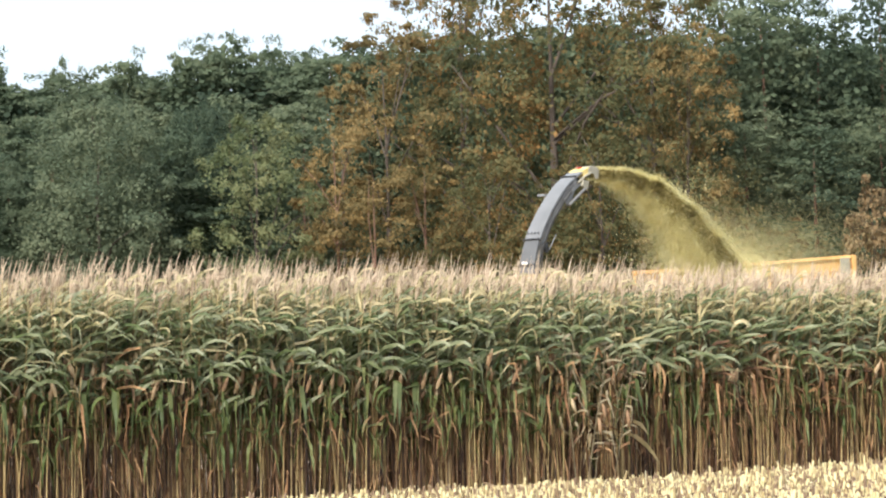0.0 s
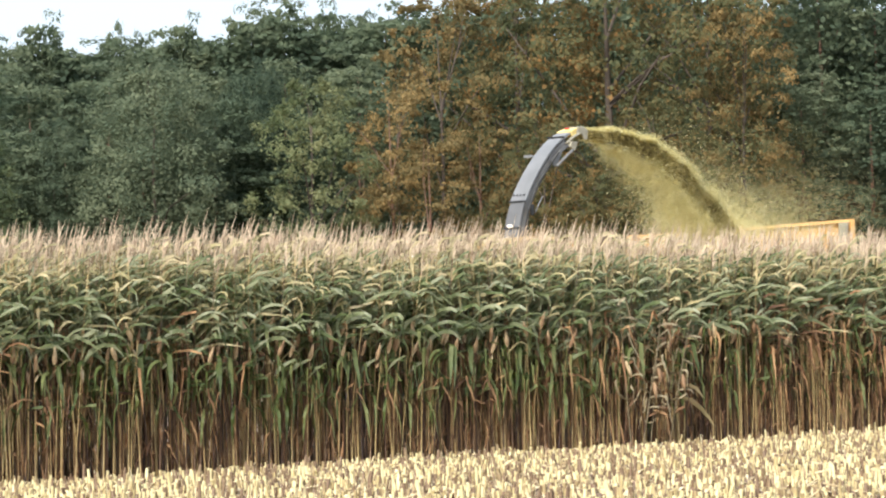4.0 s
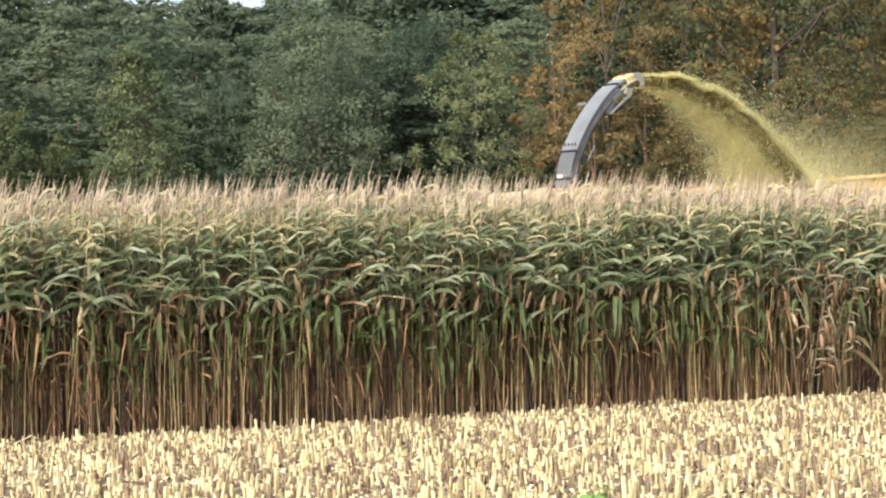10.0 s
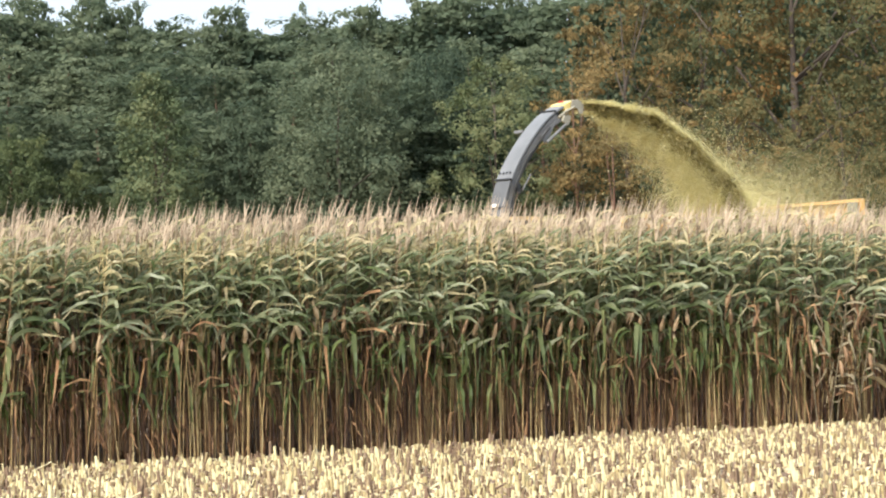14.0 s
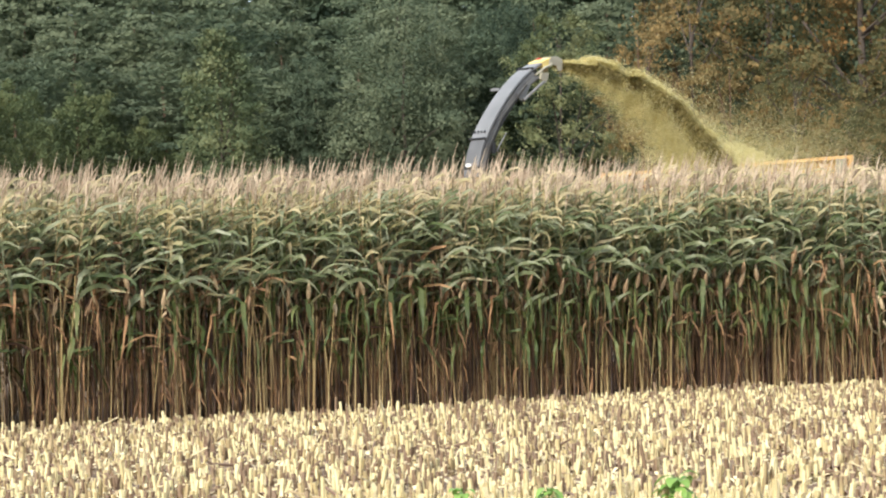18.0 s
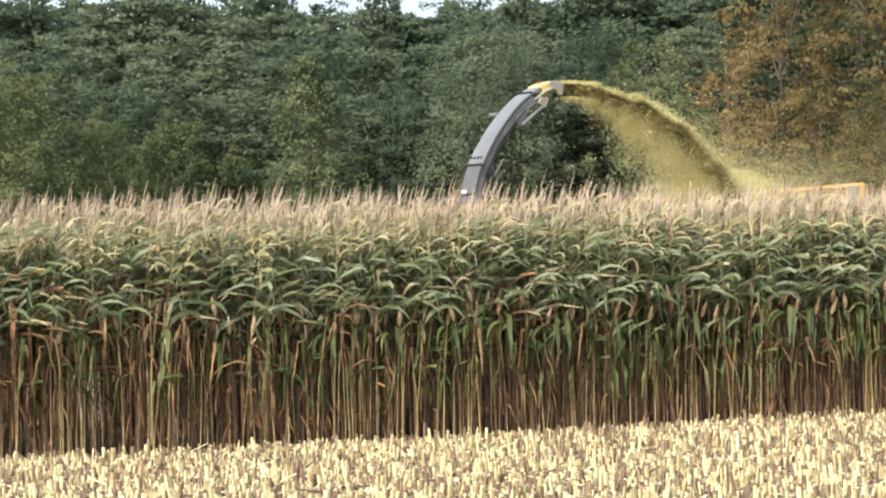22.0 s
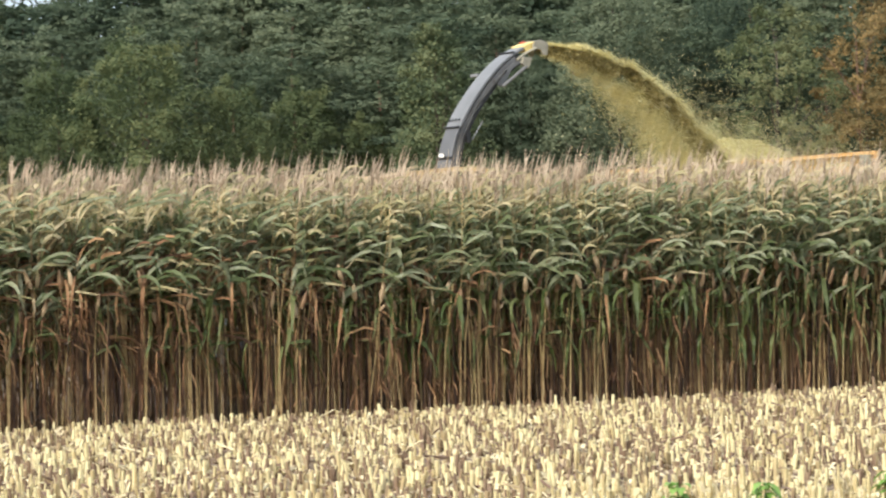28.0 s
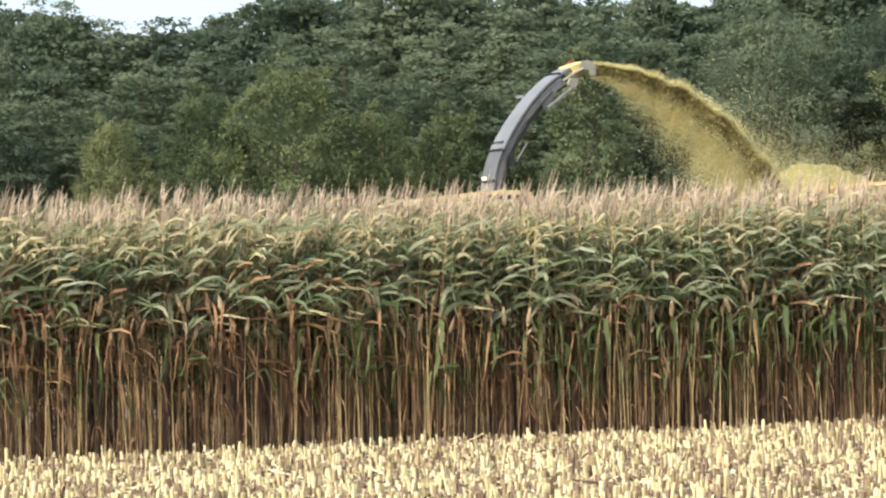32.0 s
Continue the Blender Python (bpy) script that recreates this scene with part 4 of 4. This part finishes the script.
    part("lamp", box(0.03, 0.13, 0.06, (-0.21, 0.0, 3.66), 0.012, (0, -8, 0)), LAMP, spout, "white lamp at the foot of the spout")
    part("side_arm", box(0.05, 0.22, 0.05, (line[21][0], 0.32, line[21][1] - 0.02), 0.01), SPOUT_GREY, spout, "short grey arm on the far side")
    return root


HARVESTER = harvester()


# ---- trailer: +x is its way ----
def trailer():
    """Its place is the rear corner of the side towards the camera."""
    root = tagged(new("silage_trailer"), "orange steel silage trailer heaped with chopped maize", "trailer")
    for y in (0.0, -2.4):
        for x0, x1, z0, z1 in ((0.0, 2.75, 4.0, 3.82), (2.78, 5.55, 3.80, 3.66)):
            if y < 0:
                z0, z1 = 3.25, 3.2
            w = part("side_board", prism([(x0, 1.2), (x0, z0), (x1, z1), (x1, 1.2)], y - 0.03, y + 0.03, 0.01), ORANGE, root, "orange sheet steel side board")
            for k in range(4):
                x = x0 + (x1 - x0) * (0.02 + 0.32 * k)
                part("stake", box(0.08, 0.05, 2.3, (x, y + 0.055, 2.5), 0.01), ORANGE, w)
            for k in range(6):
                drop = 0.06 + 0.26 * k
                part("top_rail" if k == 0 else "pressed_rib", pipe([(x0, y + 0.035, z0 - drop), (x1, y + 0.035, z1 - drop)], [0.045 if k == 0 else 0.018] * 2, 6), ORANGE, w)
    for x, z in ((0.0, 3.9), (5.55, 2.9)):
        part("end_board", box(0.06, 2.34, z - 1.2, (x, -1.2, (z + 1.2) / 2), 0.012), ORANGE, root, "orange end board")
    part("corner_post", box(0.1, 0.12, 2.78, (-0.06, 0.05, 2.61), 0.015), ORANGE, root, "orange rear corner post")
    part("rear_panel", box(0.26, 0.03, 0.5, (0.2, 0.1, 3.68), 0.012), BEIGE, root, "dull grey steel panel beside the rear post")
    part("corner_post", box(0.09, 0.1, 2.62, (2.765, 0.05, 2.55), 0.015), ORANGE, root)
    part("floor_panel", box(5.5, 2.34, 0.1, (2.77, -1.2, 1.2)), SPOUT_DARK, root)
    part("chassis", box(5.9, 1.1, 0.3, (2.9, -1.2, 0.95)), SPOUT_DARK, root)
    part("drawbar", rod((5.6, -1.2, 0.9), (7.2, -1.2, 0.6), 0.1), SPOUT_DARK, root)
    for x in (1.0, 2.4):
        for y in (-0.25, -2.15):
            wheel(root, x, y, 0.6, 0.5)
    # the load
    g = np.random.RandomState(3)
    nx, ny = 60, 24
    v, f = [], []
    for i in range(nx + 1):
        for j in range(ny + 1):
            x, y = 0.05 + 5.43 * i / nx, -2.35 + 2.3 * j / ny
            z = 0.85 * math.exp(-((x - 2.1) / 1.5) ** 2 - ((y + 1.1) / 0.9) ** 2) + 0.10 * noise.noise((x * 2.6, y * 2.6, 1)) + 0.05 * noise.noise((x * 9, y * 9, 2)) + 0.03 * noise.noise((x * 23, y * 23, 5)) - 0.8 * max(0.0, (x - 3.3) / 2.2) ** 1.4
            v.append((x, y, z))
    for i in range(nx):
        for j in range(ny):
            a = i * (ny + 1) + j
            f.append((a, a + ny + 1, a + ny + 2, a + 1))
    load = link("load", quads("load", v, f, [HEAPED], smooth=True), root, "loose heap of yellow-green chopped maize")
    return root, load


TRAILER, LOAD = trailer()


# ---- the jet of chopped maize: flakes in rigid clouds ----
def flakes(g, p, size):
    n = len(p)
    a = g.normal(size=(n, 3))
    a /= np.linalg.norm(a, axis=1)[:, None]
    b = np.cross(a, g.normal(size=(n, 3)))
    b /= np.linalg.norm(b, axis=1)[:, None]
    s = (size * g.uniform(0.5, 1.5, n))[:, None]
    v = np.stack([p - a * s, p + b * s * 0.6, p + a * s, p - b * s * 0.6], 1).reshape(-1, 3)
    return v, np.arange(4 * n).reshape(-1, 4)


def jet_z(r):
    x = np.maximum(r - 1.95, 0)
    return 5.52 - 0.088 * x ** 2 - 0.016 * x ** 3


def jet():
    """x is the reach from the turning collar of the spout."""
    root = tagged(new("chaff_jet"), "arching jet of yellow-green chopped maize and dust", "chaff")
    g = np.random.RandomState(9)
    pieces = []

    def billow(r):
        """The jet comes in pulses, which bulge below it."""
        return np.clip((r - 1.9) / 1.2, 0.1, 1) * (0.035 * np.sin(r * 7.3 + 1.3) + 0.03 * np.sin(r * 15.1 + 0.4) + 0.015 * np.sin(r * 29))

    for k in range(10):
        r0 = 1.85 + 0.43 * k
        n = 6500
        r = g.uniform(r0 - 0.1, r0 + 0.52, n)
        wide = 0.036 + 0.021 * (r - 1.8)
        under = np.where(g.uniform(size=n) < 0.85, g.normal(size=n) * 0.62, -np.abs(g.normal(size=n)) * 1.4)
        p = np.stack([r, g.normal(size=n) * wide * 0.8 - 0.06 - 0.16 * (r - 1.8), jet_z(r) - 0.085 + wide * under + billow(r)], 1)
        v, f = flakes(g, p, 0.015)
        pieces.append(link("jet_core", quads("jet_core", v, f, [CHAFF_SHADED]), root, "dense core of the jet, self-shade put into its colour"))
    for k in range(8):
        r0 = 1.85 + 0.5 * k
        n = 9000
        r = g.uniform(r0, r0 + 0.7, n)
        p = np.stack([r, -0.06 - 0.16 * (r - 1.8) + g.normal(size=n) * (0.06 + 0.03 * (r - 1.8)), jet_z(r) - 0.04 + 0.6 * billow(r) + np.abs(g.normal(size=n)) * (0.02 + 0.026 * (r - 1.8))], 1)
        v, f = flakes(g, p, 0.0075)
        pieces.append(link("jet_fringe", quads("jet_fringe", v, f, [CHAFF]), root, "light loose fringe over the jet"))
    for k in range(8):
        r0 = 2.05 + 0.5 * k
        n = int(3500 + 23000 * min(1.0, k / 4))
        # streaks that fall away under the jet
        c = g.uniform(r0, r0 + 0.7, 16)
        heavy = g.dirichlet(np.full(16, 1.4))
        pick = g.choice(16, n, p=heavy)
        r = c[pick] + g.normal(size=n) * 0.055
        fall = 0.07 + g.gamma(1.5, 0.5, n) * (0.02 + 0.25 * np.maximum(r - 2.2, 0)) * g.uniform(0.6, 1.25, 16)[pick]
        p = np.stack([r - 0.16 * fall, 0.04 - 0.1 * (r - 1.8) + g.normal(size=n) * (0.08 + 0.05 * (r - 1.8)), jet_z(r) - 0.12 - fall], 1)
        p = p[p[:, 2] > 3.2]
        v, f = flakes(g, p, 0.0066)
        pieces.append(link("falling_veil", quads("falling_veil", v, f, [CHAFF]), root, "thin yellow veil falling from the jet"))
    for k in range(3):
        n = 26000
        r = 4.5 + 0.5 * k + np.abs(g.normal(size=n)) * 1.4
        p = np.stack([r, 0.25 + g.normal(size=n) * 0.4, 3.4 + g.gamma(1.8, 0.25, n) * np.clip(1.5 - 0.2 * (r - 4.5), 0.4, 1.5)], 1)
        v, f = flakes(g, p, 0.0065)
        pieces.append(link("landing_cloud", quads("landing_cloud", v, f, [CHAFF]), root, "bright chaff thrown up where the jet lands"))
    for k in range(4):
        n = 27000 - 2000 * k
        r = g.uniform(4.9 + 0.9 * k, 6.9 + 1.3 * k, n)
        p = np.stack([r, g.normal(size=n) * 0.8, 3.5 + np.abs(g.normal(size=n)) * (0.45 + 0.12 * k)], 1)
        v, f = flakes(g, p, 0.005)
        pieces.append(link("dust_cloud", quads("dust_cloud", v, f, [CHAFF]), root, "drifting dust of fine chaff"))
    n = 500                                              # single flakes flung wide
    p = np.stack([g.uniform(2.6, 6.5, n), g.normal(size=n) * 0.7, g.uniform(3.4, 5.6, n)], 1)
    v, f = flakes(g, p, 0.014)
    pieces.append(tagged(link("stray_chaff", quads("stray_chaff", v, f, [CHAFF]), root, "single pale flakes flung out of the jet"), kind="stuff"))
    return root, pieces


JET, JET_PIECES = jet()


# ---- movement ----
def machine_s(t):
    even = 12.76 - 0.3752 * t - 0.003921 * t * t + 0.0000541 * t ** 3
    return even + float(np.interp(t, (0, 2, 4, 8, 18, 22, 24, 28, 32), (0.10, 0.03, 0.0, -0.02, -0.02, 0.07, 0.15, 0.18, 0.22)))


def machine_z(t):
    """It rides over the uneven field."""
    return -0.05 - 0.12 * t / 32 + float(np.interp(t, (0, 4, 8, 12, 16, 18, 24, 28, 32), (-0.02, 0.0, 0.03, 0.02, -0.05, -0.075, -0.06, 0.0, 0.03)))


def trailer_s(t):
    return 24.13 - 0.4806 * t - 0.003691 * t * t + 0.0001131 * t ** 3 - 0.18 * max(0.0, 1 - t / 5)


def motions():
    heading = math.degrees(math.atan2(-ALONG.y, -ALONG.x))
    times = [0, 2, 4, 6, 8, 10, 12, 14, 16, 18, 20, 22, 24, 26, 28, 30, 32]
    walk(HARVESTER, [(t, pose(*spot(machine_s(t), MACHINE_OFF), machine_z(t), 0, 0, heading)) for t in times])
    nozzle = (1.85, 0, 5.5)
    droop = ((0, 0), (6, 0), (14, 0), (20, 1), (25, 2), (29, 7), (32, 6))
    walk(JET, [(t, pose(*spot(machine_s(t), MACHINE_OFF), machine_z(t), 0, 0, heading + SPOUT_TURN)
                @ Matrix.Translation(nozzle) @ pose(0, 0, 0, 0, float(np.interp(t, *zip(*droop))), 0) @ Matrix.Translation(nozzle).inverted()) for t in times])
    walk(TRAILER, [(t, pose(*spot(trailer_s(t), TRAILER_OFF), -0.02 - 0.3 * t / 32, 0, 0, heading - 12 + 12 * t / 28)) for t in times])
    walk(LOAD, [(t, pose(0, 0, z)) for t, z in ((0, 3.24), (6, 3.22), (12, 3.32), (18, 3.48), (24, 3.48), (28, 3.44), (32, 3.42))])
    # the front plants sway in the wind
    rng = random.Random(5)
    for ob in PLANTS:
        base, size = ob.matrix_basis.copy(), ob.scale[0]
        rest = Matrix.LocRotScale(base.translation, base.to_quaternion(), None)
        rows, t = [], -2.0 * rng.random()
        while t < 32.0:
            rows.append((max(0.0, t), rest @ pose(0, 0, 0, rng.uniform(-1.0, 1.0), rng.uniform(-0.6, 1.6), 0)))
            t += 2.3
        rows.append((32.0, rest))
        walk(ob, rows)
    rng = random.Random(77)
    for ob in JET_PIECES:
        rows, t = [], 0.0
        while t < 32.0:
            rows.append((t, pose(rng.uniform(-0.06, 0.06), rng.uniform(-0.04, 0.04), rng.uniform(-0.05, 0.05))))
            t += 0.5
        rows.append((32.0, pose(0, 0, 0)))
        walk(ob, rows)


motions()
